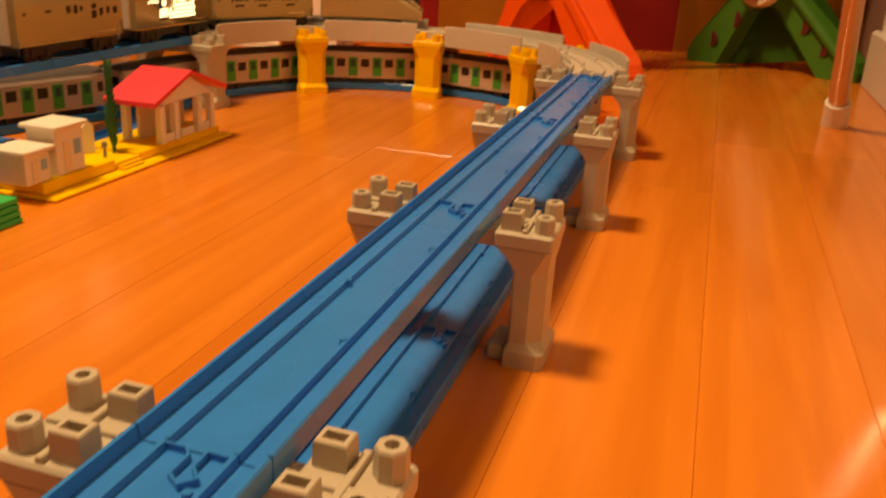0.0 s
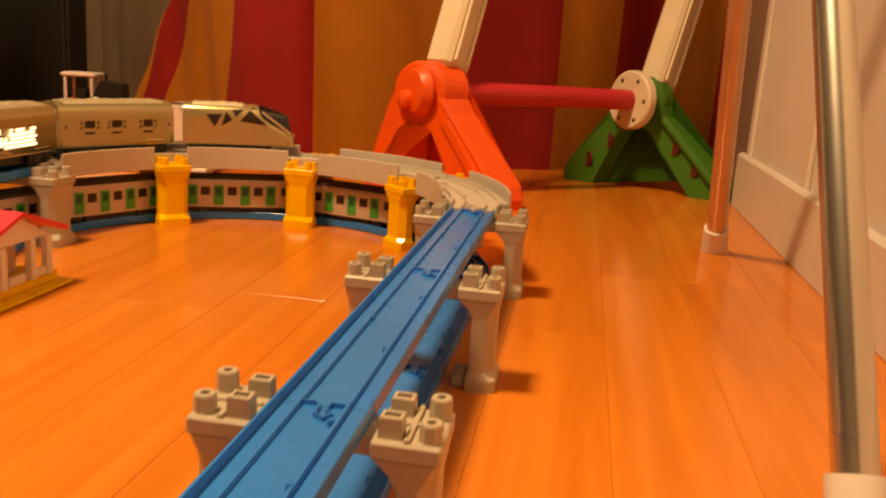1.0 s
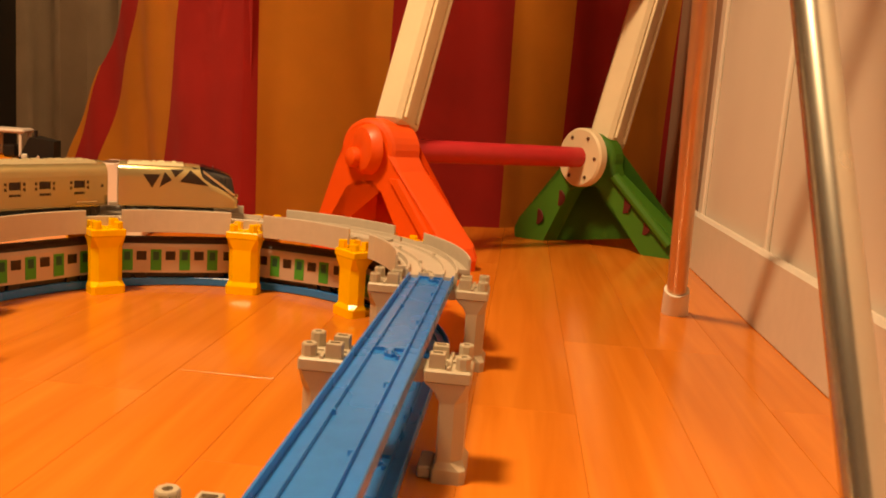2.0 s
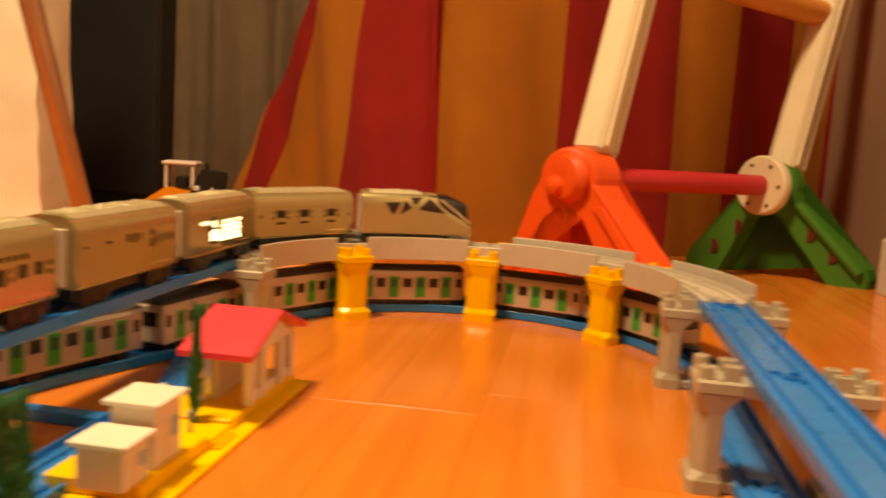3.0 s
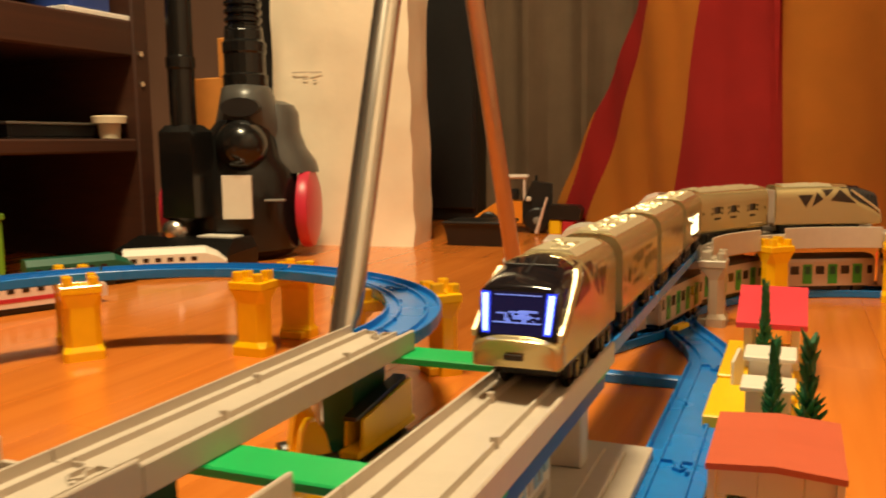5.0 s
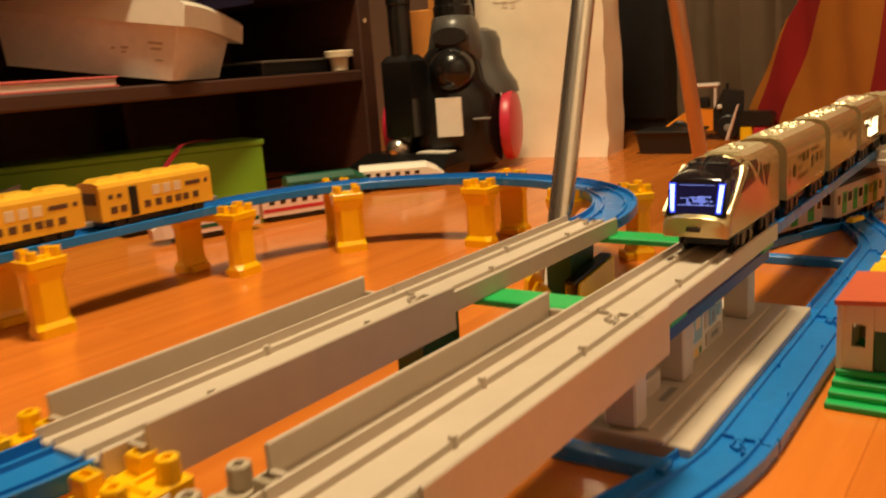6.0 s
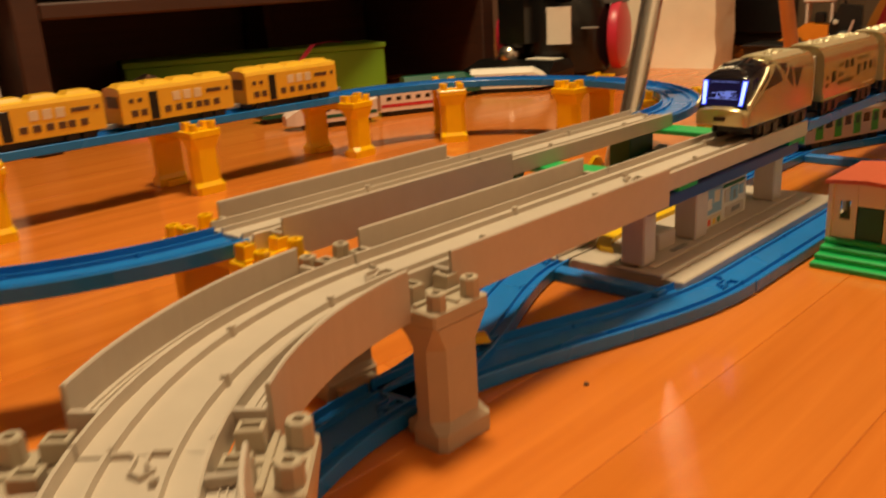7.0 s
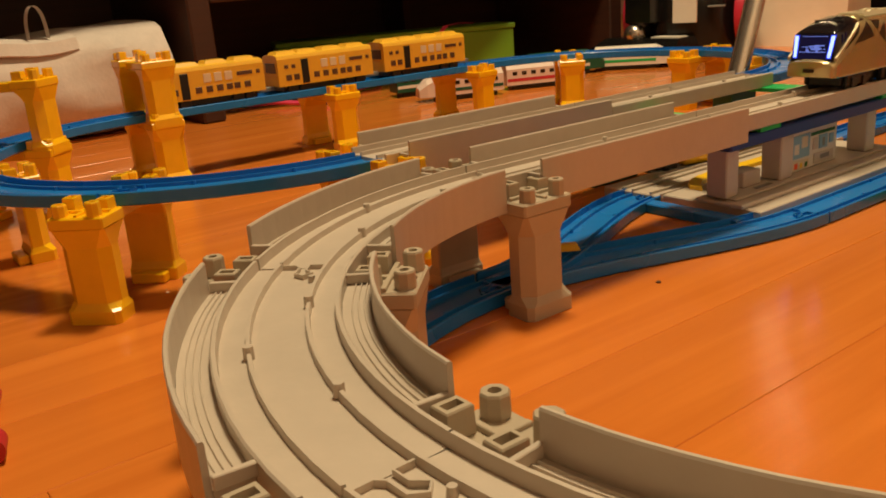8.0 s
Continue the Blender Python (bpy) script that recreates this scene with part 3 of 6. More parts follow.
    def leg(a, b, w, t, material):
        bm = bmesh.new()
        q = (b - a).to_track_quat("Z", "X")
        ln = (b - a).length
        m = Matrix.Translation(a) @ q.to_matrix().to_4x4()
        box(bm, (-w, -t, 0), (w, t, ln), 0.006)
        ob = part("upright", bm, material, e, "cream ribbed plastic upright")
        ob.matrix_basis = m
        for s in (-0.5, 0.5):
            part("rib", boxed((w * s - 0.003, -t - 0.004, 0.01), (w * s + 0.003, t + 0.004, ln - 0.01), 0.001), material, ob)
        return ob
    up1a, up2a = h1 + ax * 0.02 + Vector((0, 0, 0.03)), h2 + ax * 0.02 + Vector((0, 0, 0.02))
    up1b, up2b = up1a + Vector((0.171, 0.30, 1.0)) * 0.62, up2a + Vector((0.225, 0.30, 1.0)) * 0.62
    leg(up1a, up1b, 0.026, 0.022, M_CREAM)
    leg(up2a, up2b, 0.026, 0.022, M_CREAM)
    bm = bmesh.new()
    f = 0.44
    tube(bm, up1a.lerp(up1b, f), up2a.lerp(up2b, f - 0.02), 0.021, n=16)
    part("crossbar", bm, M_ORBAR, e, "orange round bar", smooth=True)
    return e


climbing_frame()


# ---------------------------------------------------------------- splayed metal legs of the rack that spans the layout
def rack():
    e = root("folding_rack", Matrix.Translation((0.42, -0.1, 0)), "folding metal rack on splayed tubes with white end caps", "rack")
    o = Vector((0.42, -0.1, 0))
    lines = (((0.441, -0.362), (-0.062, 0.555), M_CHROME), ((0.465, 0.264), (-0.115, -0.50), M_COPPER),
             ((-0.383, -0.404), (-0.0825, 0.4975), M_CHROME), ((-0.449, 0.197), (-0.003, -0.4275), M_COPPER))
    for (x, y), (sx, sy), m in lines:
        a = Vector((x, y, 0)) - o
        d = Vector((sx, sy, 1.0))
        bm = bmesh.new()
        tube(bm, a + d * 0.002, a + d * 1.15, 0.0105, n=20)
        leg = part("tube_leg", bm, m, e, smooth=True)
        bm = bmesh.new()
        tube(bm, a + d * 0.0, a + d * 0.030, 0.0145, 0.0135, n=20)
        part("end_cap", bm, M_CAP, leg, "white plastic end cap", smooth=True)
    bm = bmesh.new()
    tube(bm, Vector((0.3186, 0.0563, 1.15)) - o, Vector((-0.4779, 0.1681, 1.15)) - o, 0.010, n=14)
    part("top_tube", bm, M_CHROME, e, smooth=True)
    bm = bmesh.new()
    tube(bm, Vector((0.3843, -0.2223, 1.15)) - o, Vector((-0.4525, -0.2946, 1.15)) - o, 0.010, n=14)
    part("top_tube", bm, M_COPPER, e, smooth=True)
    return e


rack()


# ---------------------------------------------------------------- far left: bag, vacuum cleaner, cabinet, curtain, shelf
def paper_bag():
    e = root("paper_bag", Matrix.Translation((-0.872, 0.53, 0)) @ Matrix.Rotation(radians(7), 4, "Z"), "large creased cream paper bag standing on the floor", "paper bag")
    rng = random.Random(4)
    bm = bmesh.new()
    w, d, h, n, rows = 0.132, 0.055, 0.62, 10, 18
    rings = []
    for j in range(rows + 1):
        z = h * j / rows
        ring = []
        per = [(-w + 2 * w * i / n, -d) for i in range(n)] + [(w, -d + 2 * d * i / 4) for i in range(4)] + \
              [(w - 2 * w * i / n, d) for i in range(n)] + [(-w, d - 2 * d * i / 4) for i in range(4)]
        for x, y in per:
            k = 0.0 if j == 0 else 0.0028
            ring.append((x + rng.uniform(-k, k), y + rng.uniform(-k, k) + (0.006 * math.sin(z * 9 + x * 12) if j else 0), z))
        rings.append(ring)
    loft(bm, rings)
    part("bag_body", bm, M_PAPER, e, smooth=True)
    bm = bmesh.new()
    for z, x0, x1 in ((0.312, -0.092, -0.062), (0.311, -0.058, -0.034), (0.300, -0.072, -0.062), (0.297, -0.052, -0.044)):
        y = -d + 0.006 * math.sin(z * 9 + (x0 + x1) / 2 * 12)
        box(bm, (x0, y - 0.0040, z), (x1, y - 0.0034, z + 0.0022), 0.0001)
    part("printed_line", bm, M_INK, e, "small faded printed line")
    return e


paper_bag()


def vacuum():
    turn = radians(20)
    e = root("vacuum_cleaner", Matrix.Translation((-0.962, 0.30, 0)) @ Matrix.Rotation(turn, 4, "Z"), "black and gray upright vacuum cleaner with red wheels", "vacuum cleaner")
    square = Matrix.Rotation(-turn, 4, "Z")

    def ell(w, d, z, cx=0.0, cy=0.0, n=24):
        return [(cx + w * math.cos(2 * math.pi * i / n), cy + d * math.sin(2 * math.pi * i / n), z) for i in range(n)]
    bm = bmesh.new()
    loft(bm, [ell(0.080, 0.070, 0.004), ell(0.096, 0.086, 0.016), ell(0.100, 0.090, 0.10), ell(0.097, 0.087, 0.140), ell(0.080, 0.078, 0.165), ell(0.06, 0.066, 0.20, 0.01), ell(0.046, 0.056, 0.226, 0.018)])
    body = part("body", bm, M_VAC, e, "black glossy lower body", smooth=True)
    bm = bmesh.new()
    loft(bm, [ell(0.090, 0.050, 0.150, 0.012, 0.034), ell(0.080, 0.052, 0.175, 0.016, 0.026), ell(0.060, 0.056, 0.205, 0.020, 0.010), ell(0.049, 0.060, 0.235, 0.022, -0.004),
              ell(0.043, 0.052, 0.262, 0.022, -0.006), ell(0.039, 0.044, 0.276, 0.021, -0.006), ell(0.030, 0.034, 0.281, 0.020, -0.006)])
    part("shell", bm, M_VACGRAY, e, "gray upper shell", smooth=True)
    bm = bmesh.new()
    loft(bm, [ell(0.062, 0.060, 0.138, 0.066, 0.030), ell(0.060, 0.060, 0.156, 0.064, 0.030), ell(0.044, 0.054, 0.178, 0.064, 0.030), ell(0.037, 0.050, 0.205, 0.061, 0.030),
              ell(0.036, 0.048, 0.235, 0.060, 0.030), ell(0.031, 0.042, 0.249, 0.058, 0.030), ell(0.018, 0.026, 0.256, 0.054, 0.030)])
    part("canister_shoulder", bm, M_VACGRAY, e, "gray rounded shoulder", smooth=True)
    bm = bmesh.new()
    prof = [(0.033, 0.270), (0.036, 0.276), (0.036, 0.296), (0.033, 0.299), (0.033, 0.330), (0.035, 0.333), (0.035, 0.348), (0.031, 0.352), (0.031, 0.366)]
    z = 0.366
    while z < 0.60:
        prof += [(0.030, z + 0.002), (0.030, z + 0.007), (0.026, z + 0.009), (0.026, z + 0.012)]
        z += 0.013
    lathe(bm, prof, at=(0.020, -0.006, 0), n=20)
    part("hose_joint", bm, M_VAC, e, "ribbed black hose", smooth=False)
    bm = bmesh.new()
    lathe(bm, [(0.0005, 0.0), (0.012, 0.0015), (0.024, 0.007), (0.034, 0.017), (0.039, 0.030), (0.040, 0.045)], n=28)
    dome = part("dust_dome", bm, M_VAC, e, "shiny black dome", smooth=True)
    dome.matrix_basis = Matrix.Translation((0.028, -0.112, 0.184)) @ Matrix.Rotation(radians(-90), 4, "X")
    bm = bmesh.new()
    hull(bm, [(0.026 + 0.031 * math.cos(a), y, 0.243 + 0.015 * math.sin(a)) for a in [math.pi * k / 8 for k in range(16)] for y in (-0.070, -0.050)])
    part("shoulder_slot", bm, M_DARK, e)
    for sx in (-1, 1):
        bm = bmesh.new()
        lathe(bm, [(0.058, 0.0), (0.066, 0.003), (0.067, 0.012), (0.064, 0.020), (0.050, 0.025), (0.020, 0.028), (0.001, 0.0285)], axis="X", n=36)
        w = part("wheel", bm, M_VACRED, e, "red plastic wheel", smooth=True)
        w.matrix_basis = Matrix.Translation((sx * 0.100, 0.02, 0.079)) @ (Matrix.Identity(4) if sx > 0 else Matrix.Rotation(math.pi, 4, "Z"))
    part("sticker", boxed((0.000, -0.0945, 0.070), (0.046, -0.0880, 0.138), 0.0003), M_WHITE, e, "pale rating label")
    bm = bmesh.new()
    box(bm, (0.062, -0.080, 0.096), (0.092, -0.064, 0.099), 0.0005)
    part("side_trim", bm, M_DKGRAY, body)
    bm = bmesh.new()
    hull(bm, [(x, y, z) for x in (-0.120, 0.092) for y, z in ((-0.165, 0.003), (-0.165, 0.024), (-0.085, 0.003), (-0.085, 0.030))] + [(-0.095, -0.135, 0.046), (0.085, -0.135, 0.046), (-0.09, -0.09, 0.047), (0.085, -0.09, 0.047)])
    noz = part("nozzle", bm, M_VAC, e)
    noz.matrix_basis = square
    part("nozzle_sticker", boxed((0.012, -0.128, 0.0445), (0.076, -0.098, 0.0482), 0.0003), M_WHITE, noz, "pale label")
    bm = bmesh.new()
    lathe(bm, [(0.010, 0.040), (0.019, 0.044), (0.022, 0.054), (0.019, 0.064), (0.012, 0.070)], at=(-0.035, -0.118, 0), n=18)
    part("swivel_joint", bm, M_CHROME, noz, "shiny swivel joint", smooth=True)
    bm = bmesh.new()
    hull(bm, [(x, y, z) for x, y in ((-0.050, -0.130), (0.012, -0.130), (-0.050, -0.080), (0.012, -0.080)) for z in (0.075, 0.205)] + [(-0.032, -0.12, 0.066), (-0.008, -0.12, 0.066), (-0.043, -0.122, 0.216), (0.0, -0.122, 0.216), (-0.043, -0.086, 0.216), (0.0, -0.086, 0.216)])
    part("wand_socket", bm, M_VAC, e).matrix_basis = square
    bm = bmesh.new()
    lathe(bm, [(0.020, 0.200), (0.020, 0.300), (0.022, 0.302), (0.022, 0.318), (0.0195, 0.320), (0.0195, 0.62)], at=(-0.022, -0.104, 0), n=18)
    part("wand", bm, M_VAC, e, smooth=True).matrix_basis = square
    bm = bmesh.new()
    box(bm, (-0.128, 0.045, 0.190), (-0.046, 0.052, 0.300), 0.002)
    box(bm, (-0.066, 0.045, 0.298), (-0.046, 0.0522, 0.366), 0.002)
    part("clip", bm, M_ORBAR, e, "orange strip").matrix_basis = square
    return e


vacuum()


def cabinet():
    e = root("black_cabinet", Matrix.Translation((-0.90, 0.98, 0)), "tall plain black lacquered cabinet by the curtain", "cabinet")
    part("body", boxed((-0.55, 0.012, 0.0), (0.10, 0.45, 1.3), 0.004), M_DARK, e)
    for x0 in (-0.548, -0.223):
        part("door", boxed((x0, 0.0, 0.03), (x0 + 0.321, 0.0118, 1.28), 0.003), M_DARK, e)
    return e


cabinet()


def curtain():
    bm = bmesh.new()
    n, rows, vs = 60, 6, []
    for j in range(rows + 1):
        row = []
        for i in range(n + 1):
            u = i / n
            x = -0.80 + 0.75 * u
            row.append(bm.verts.new((x, 1.06 + 0.018 * math.sin(u * 34) + 0.008 * math.sin(u * 71 + j * 0.4), 0.02 + 1.5 * j / rows)))
        vs.append(row)
    for a, b in zip(vs, vs[1:]):
        for i in range(n):
            bm.faces.new((a[i], a[i + 1], b[i + 1], b[i]))
    bmesh.ops.solidify(bm, geom=bm.faces[:], thickness=0.002)
    return tagged(part("curtain", bm, M_CURTAIN, smooth=True), "heavy gray-brown curtain hanging in soft folds", "curtain")


curtain()


def shelf():
    y_s, y_n, y_end = -0.662, 0.243, -1.52
    e = root("shelf_unit", Matrix.Translation((-1.10, y_s, 0)), "dark-stained wooden low shelf unit with open bays", "shelf")
    d, n_, s_ = 0.36, y_n - y_s, y_end - y_s
    for y0 in (0.0, n_, s_):
        part("side_panel", boxed((-d, y0 - 0.018, 0.0), (0.0, y0 + 0.018, 0.80), 0.003), M_SHELF, e)
        for z in (0.285, 0.333):
            bm = bmesh.new()
            tube(bm, (0.0, y0 - 0.004, z), (0.003, y0 - 0.004, z), 0.0045, n=10)
            part("screw_cap", bm, M_CHROME, e)
    for y0, y1, levels in ((0.0, n_, ((0.175, 0.197), (0.328, 0.384), (0.56, 0.59), (0.78, 0.80))), (s_, 0.0, ((0.328, 0.384), (0.56, 0.59), (0.78, 0.80)))):
        for z0, z1 in levels:
            part("shelf_board", boxed((-d + 0.002, y0 + 0.0185, z0), (-0.002, y1 - 0.0185, z1), 0.003), M_SHELF, e)
        part("back_panel", boxed((-d - 0.008, y0, 0.02), (-d, y1 - 0.001, 0.80), 0.001), M_SHELF, e)
    part("divider", boxed((-d + 0.002, 0.56, 0.0), (-0.28, 0.576, 0.1748), 0.002), M_SHELF, e)
    return e


shelf()


def storage_box():
    e = root("storage_box", Matrix.Translation((-1.085, -0.216, 0.199)) @ Matrix.Rotation(radians(120), 4, "Z") @ Matrix.Rotation(radians(9), 4, "X"),
             "white storage box with a sagging lid, tilted on the shelf", "box")
    bm = bmesh.new()
    hull(bm, [(x, y, 0.0) for x in (0.006, 0.206) for y in (0.006, 0.256)] + [(x, y, 0.080) for x in (-0.006, 0.220) for y in (-0.006, 0.270)])
    part("box_body", bm, M_BOXWHITE, e)
    bm = bmesh.new()
    n = 10
    def drop(u):
        return -0.026 * max(0.0, u - 0.15) ** 1.6
    for a, b in zip(range(n), range(1, n + 1)):
        hull(bm, [(-0.018 + 0.262 * k / n, y, z + drop(k / n)) for k in (a, b) for y, z in ((-0.020, 0.078), (-0.020, 0.108), (-0.012, 0.114), (0.275, 0.114), (0.284, 0.108), (0.284, 0.078))])
    part("lid", bm, M_WHITE, e, "thick white sagging lid")
    for y, z, w in ((0.080, 0.040, 0.010), (0.080, 0.034, 0.007), (0.095, 0.038, 0.006), (0.040, 0.050, 0.022), (0.036, 0.042, 0.016), (0.030, 0.026, 0.012)):
        x = 0.006 - 0.012 * z / 0.080
        part("printed_bar", boxed((x - 0.0012, y - w, z), (x + 0.0006, y, z + 0.0035), 0.0001), M_INK, e, "small faded print")
    return e


storage_box()


def folders():
    e = root("folder", Matrix.Translation((-1.22, -0.385, 0.197)) @ Matrix.Rotation(radians(4), 4, "Z"), "pink paper folder lying under the storage box", "folder")
    part("cover", boxed((-0.10, -0.10, 0.0), (0.10, 0.10, 0.0025), 0.0005), M_FOLDER, e)
    part("page_block", boxed((-0.097, -0.097, 0.0027), (0.097, 0.097, 0.0125), 0.0005), M_PINKWHITE, e, "pale paper edges")
    part("cover", boxed((-0.10, -0.10, 0.0127), (0.10, 0.10, 0.0160), 0.0005), M_FOLDER, e)
    e = root("dark_binder", Matrix.Translation((-1.24, -0.12, 0.3128)) @ Matrix.Rotation(radians(7), 4, "X"), "dark blue binder with a white sheet lying on the box", "binder")
    part("cover", boxed((-0.10, -0.13, -0.012), (0.098, 0.13, 0.006), 0.002), M_NAVY, e)
    part("sheet", boxed((-0.095, -0.135, 0.0062), (0.101, 0.128, 0.0085), 0.0004), M_WHITE, e, "white paper sheet")
    e = root("blue_case", Matrix.Translation((-1.16, 0.155, 0.384)), "blue plastic case with a pale base on the shelf", "case")
    part("case_body", boxed((-0.05, -0.038, 0.0082), (0.045, 0.042, 0.09), 0.004), M_NAVY, e)
    part("base", boxed((-0.06, -0.06, 0.0), (0.055, 0.10, 0.008), 0.001), M_BOXWHITE, e, "pale flat base")


folders()


def flat_tray():
    e = root("tray", Matrix.Translation((-1.235, 0.118, 0.197)), "flat dark tray standing on the shelf", "tray")
    part("tray_base", boxed((-0.10, -0.095, 0.0), (0.08, 0.072, 0.004), 0.001), M_BLACK, e)
    for lo, hi in (((-0.10, -0.095, 0.0042), (0.08, -0.089, 0.022)), ((-0.10, 0.066, 0.0042), (0.08, 0.072, 0.022)), ((0.074, -0.0888, 0.0042), (0.08, 0.0658, 0.022)), ((-0.10, -0.0888, 0.0042), (-0.094, 0.0658, 0.022))):
        part("tray_side", boxed(lo, hi, 0.001), M_BLACK, e)
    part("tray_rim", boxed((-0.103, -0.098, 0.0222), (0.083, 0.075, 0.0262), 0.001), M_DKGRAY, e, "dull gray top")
    return e


flat_tray()


def tub():
    e = root("tub", Matrix.Translation((-1.132, 0.196, 0.197)), "small beige round tub on the dark shelf", "tub")
    bm = bmesh.new()
    lathe(bm, [(0.014, 0.0), (0.016, 0.001), (0.018, 0.024)], n=20)
    part("cup", bm, M_CREAM, e, smooth=True)
    bm = bmesh.new()
    lathe(bm, [(0.018, 0.0242), (0.027, 0.025), (0.028, 0.035), (0.026, 0.037), (0.001, 0.0375)], n=22)
    part("lid", bm, M_CREAM, e)
    return e


tub()


def green_box():
    e = root("gift_box", Matrix.Translation((-1.135, -0.015, 0)) @ Matrix.Rotation(radians(-22), 4, "Z"), "lime green cardboard box with a pink ribbon", "box")
    part("box_body", boxed((-0.10, -0.46, 0.0), (0.0, 0.0, 0.084), 0.002), M_BOXGREEN, e)
    part("lid", boxed((-0.103, -0.463, 0.0842), (0.003, 0.003, 0.094), 0.002), M_BOXGREEN, e)
    bm = bmesh.new()
    pts = [(0.0035, -0.205, 0.002), (0.0045, -0.190, 0.035), (0.005, -0.172, 0.062), (0.0045, -0.150, 0.086), (-0.004, -0.135, 0.098), (-0.03, -0.10, 0.100), (-0.05, -0.07, 0.096)]
    for a, b in zip(pts, pts[1:]):
        hull(bm, [(p[0] + dx, p[1] + dy, p[2] + dz) for p in (a, b) for dx, dz in ((0, 0), (0.002, 0.0015)) for dy in (-0.005, 0.005)])
    part("ribbon", bm, M_RIBBON, e, "pink ribbon")
    return e


green_box()


def sack():
    e = root("cloth_sack", Matrix.Translation((-1.255, -0.882, 0)), "long white cloth bag with a loop handle lying on the floor", "cloth bag")
    rows, n = 26, 28

    def section(v):
        """Outline of the bag at one place along its length."""
        y = -0.30 + 0.495 * v
        end = min(1.0, (v / 0.10) ** 0.5, ((1 - v) / 0.025) ** 0.5)
        top = (0.146 + 0.004 * math.sin(v * 9) + 0.010 * v) * (0.25 + 0.75 * end)
        w = 0.138 * (0.55 + 0.45 * end)
        ring = []
        for i in range(n):
            a = 2 * math.pi * i / n
            c, s_ = math.cos(a), math.sin(a)
            k = 1 + 0.025 * math.sin(7 * a + 14 * v) + 0.02 * math.sin(23 * v + 3 * a)
            ring.append((w * math.copysign(abs(c) ** 0.6, c) * k, y, max(0.0, top * (0.5 + 0.5 * math.copysign(abs(s_) ** 0.7, s_) * k))))
        return ring
    bm = bmesh.new()
    loft(bm, [section(j / rows) for j in range(rows + 1)])
    part("bag_body", bm, M_SACK, e, smooth=True)
    bm = bmesh.new()
    pts = [Vector((0.112 + 0.004 * math.sin(k), -0.25 + 0.03 * k, 0.143 + 0.003 * math.sin(k * 1.3))) for k in range(11)]
    for a, b in zip(pts, pts[1:]):
        hull(bm, [p + Vector(q) for p in (a, b) for q in ((-0.030, 0, -0.004), (0.012, 0, -0.018), (0.016, 0, -0.016), (0.010, 0, 0.000), (-0.026, 0, 0.006))])
    part("folded_rim", bm, M_SACK, e, "folded hem", smooth=True)
    bm = bmesh.new()
    arch = [Vector((0.105, 0.004 + 0.013 * math.cos(a), 0.146 + 0.044 * math.sin(a) ** 0.7)) for a in [math.pi * k / 12 for k in range(13)]]
    rows_ = [[bm.verts.new(p + Vector((dx, 0, 0))) for dx in (-0.011, -0.004, 0.004, 0.011)] for p in arch]
    for a, b in zip(rows_, rows_[1:]):
        for k in range(3):
            bm.faces.new((a[k], a[k + 1], b[k + 1], b[k]))
    bmesh.ops.solidify(bm, geom=bm.faces[:], thickness=0.0022)
    part("loop_handle", bm, M_SACK, e, "upright white loop handle")
    return e


sack()


def film_wad():
    rng = random.Random(8)
    e = root("plastic_film", Matrix.Translation((-1.20, -0.45, 0)), "crumpled clear plastic wrapper on the floor", "wrapper")
    for cx, cy, r in ((0.0, 0.0, 0.05), (-0.02, 0.07, 0.035)):
        bm = bmesh.new()
        bmesh.ops.create_icosphere(bm, subdivisions=3, radius=1.0)
        for v in bm.verts:
            q = rng.uniform(0.6, 1.2)
            v.co = Vector((cx + v.co.x * r * q, cy + v.co.y * r * 1.1 * q, max(0.0, r * 0.75 + v.co.z * r * 0.9 * q)))
        part("crumple", bm, M_FILM, e)
    return e


film_wad()


# black crate, toy loader, white toy ship behind the layout
def crate():
    e = root("black_crate", Matrix.Translation((-0.636, 0.572, 0)) @ Matrix.Rotation(radians(2), 4, "Z"), "low black plastic crate standing on the floor", "crate")
    bm = bmesh.new()
    hull(bm, [(x * 0.050, y * 0.036, 0.0) for x in (-1, 1) for y in (-1, 1)] + [(x * 0.056, y * 0.041, 0.038) for x in (-1, 1) for y in (-1, 1)])
    part("crate_body", bm, M_BLACK, e)
    part("rim", boxed((-0.060, -0.045, 0.0382), (0.060, 0.045, 0.044), 0.002), M_BLACK, e)
    return e


crate()


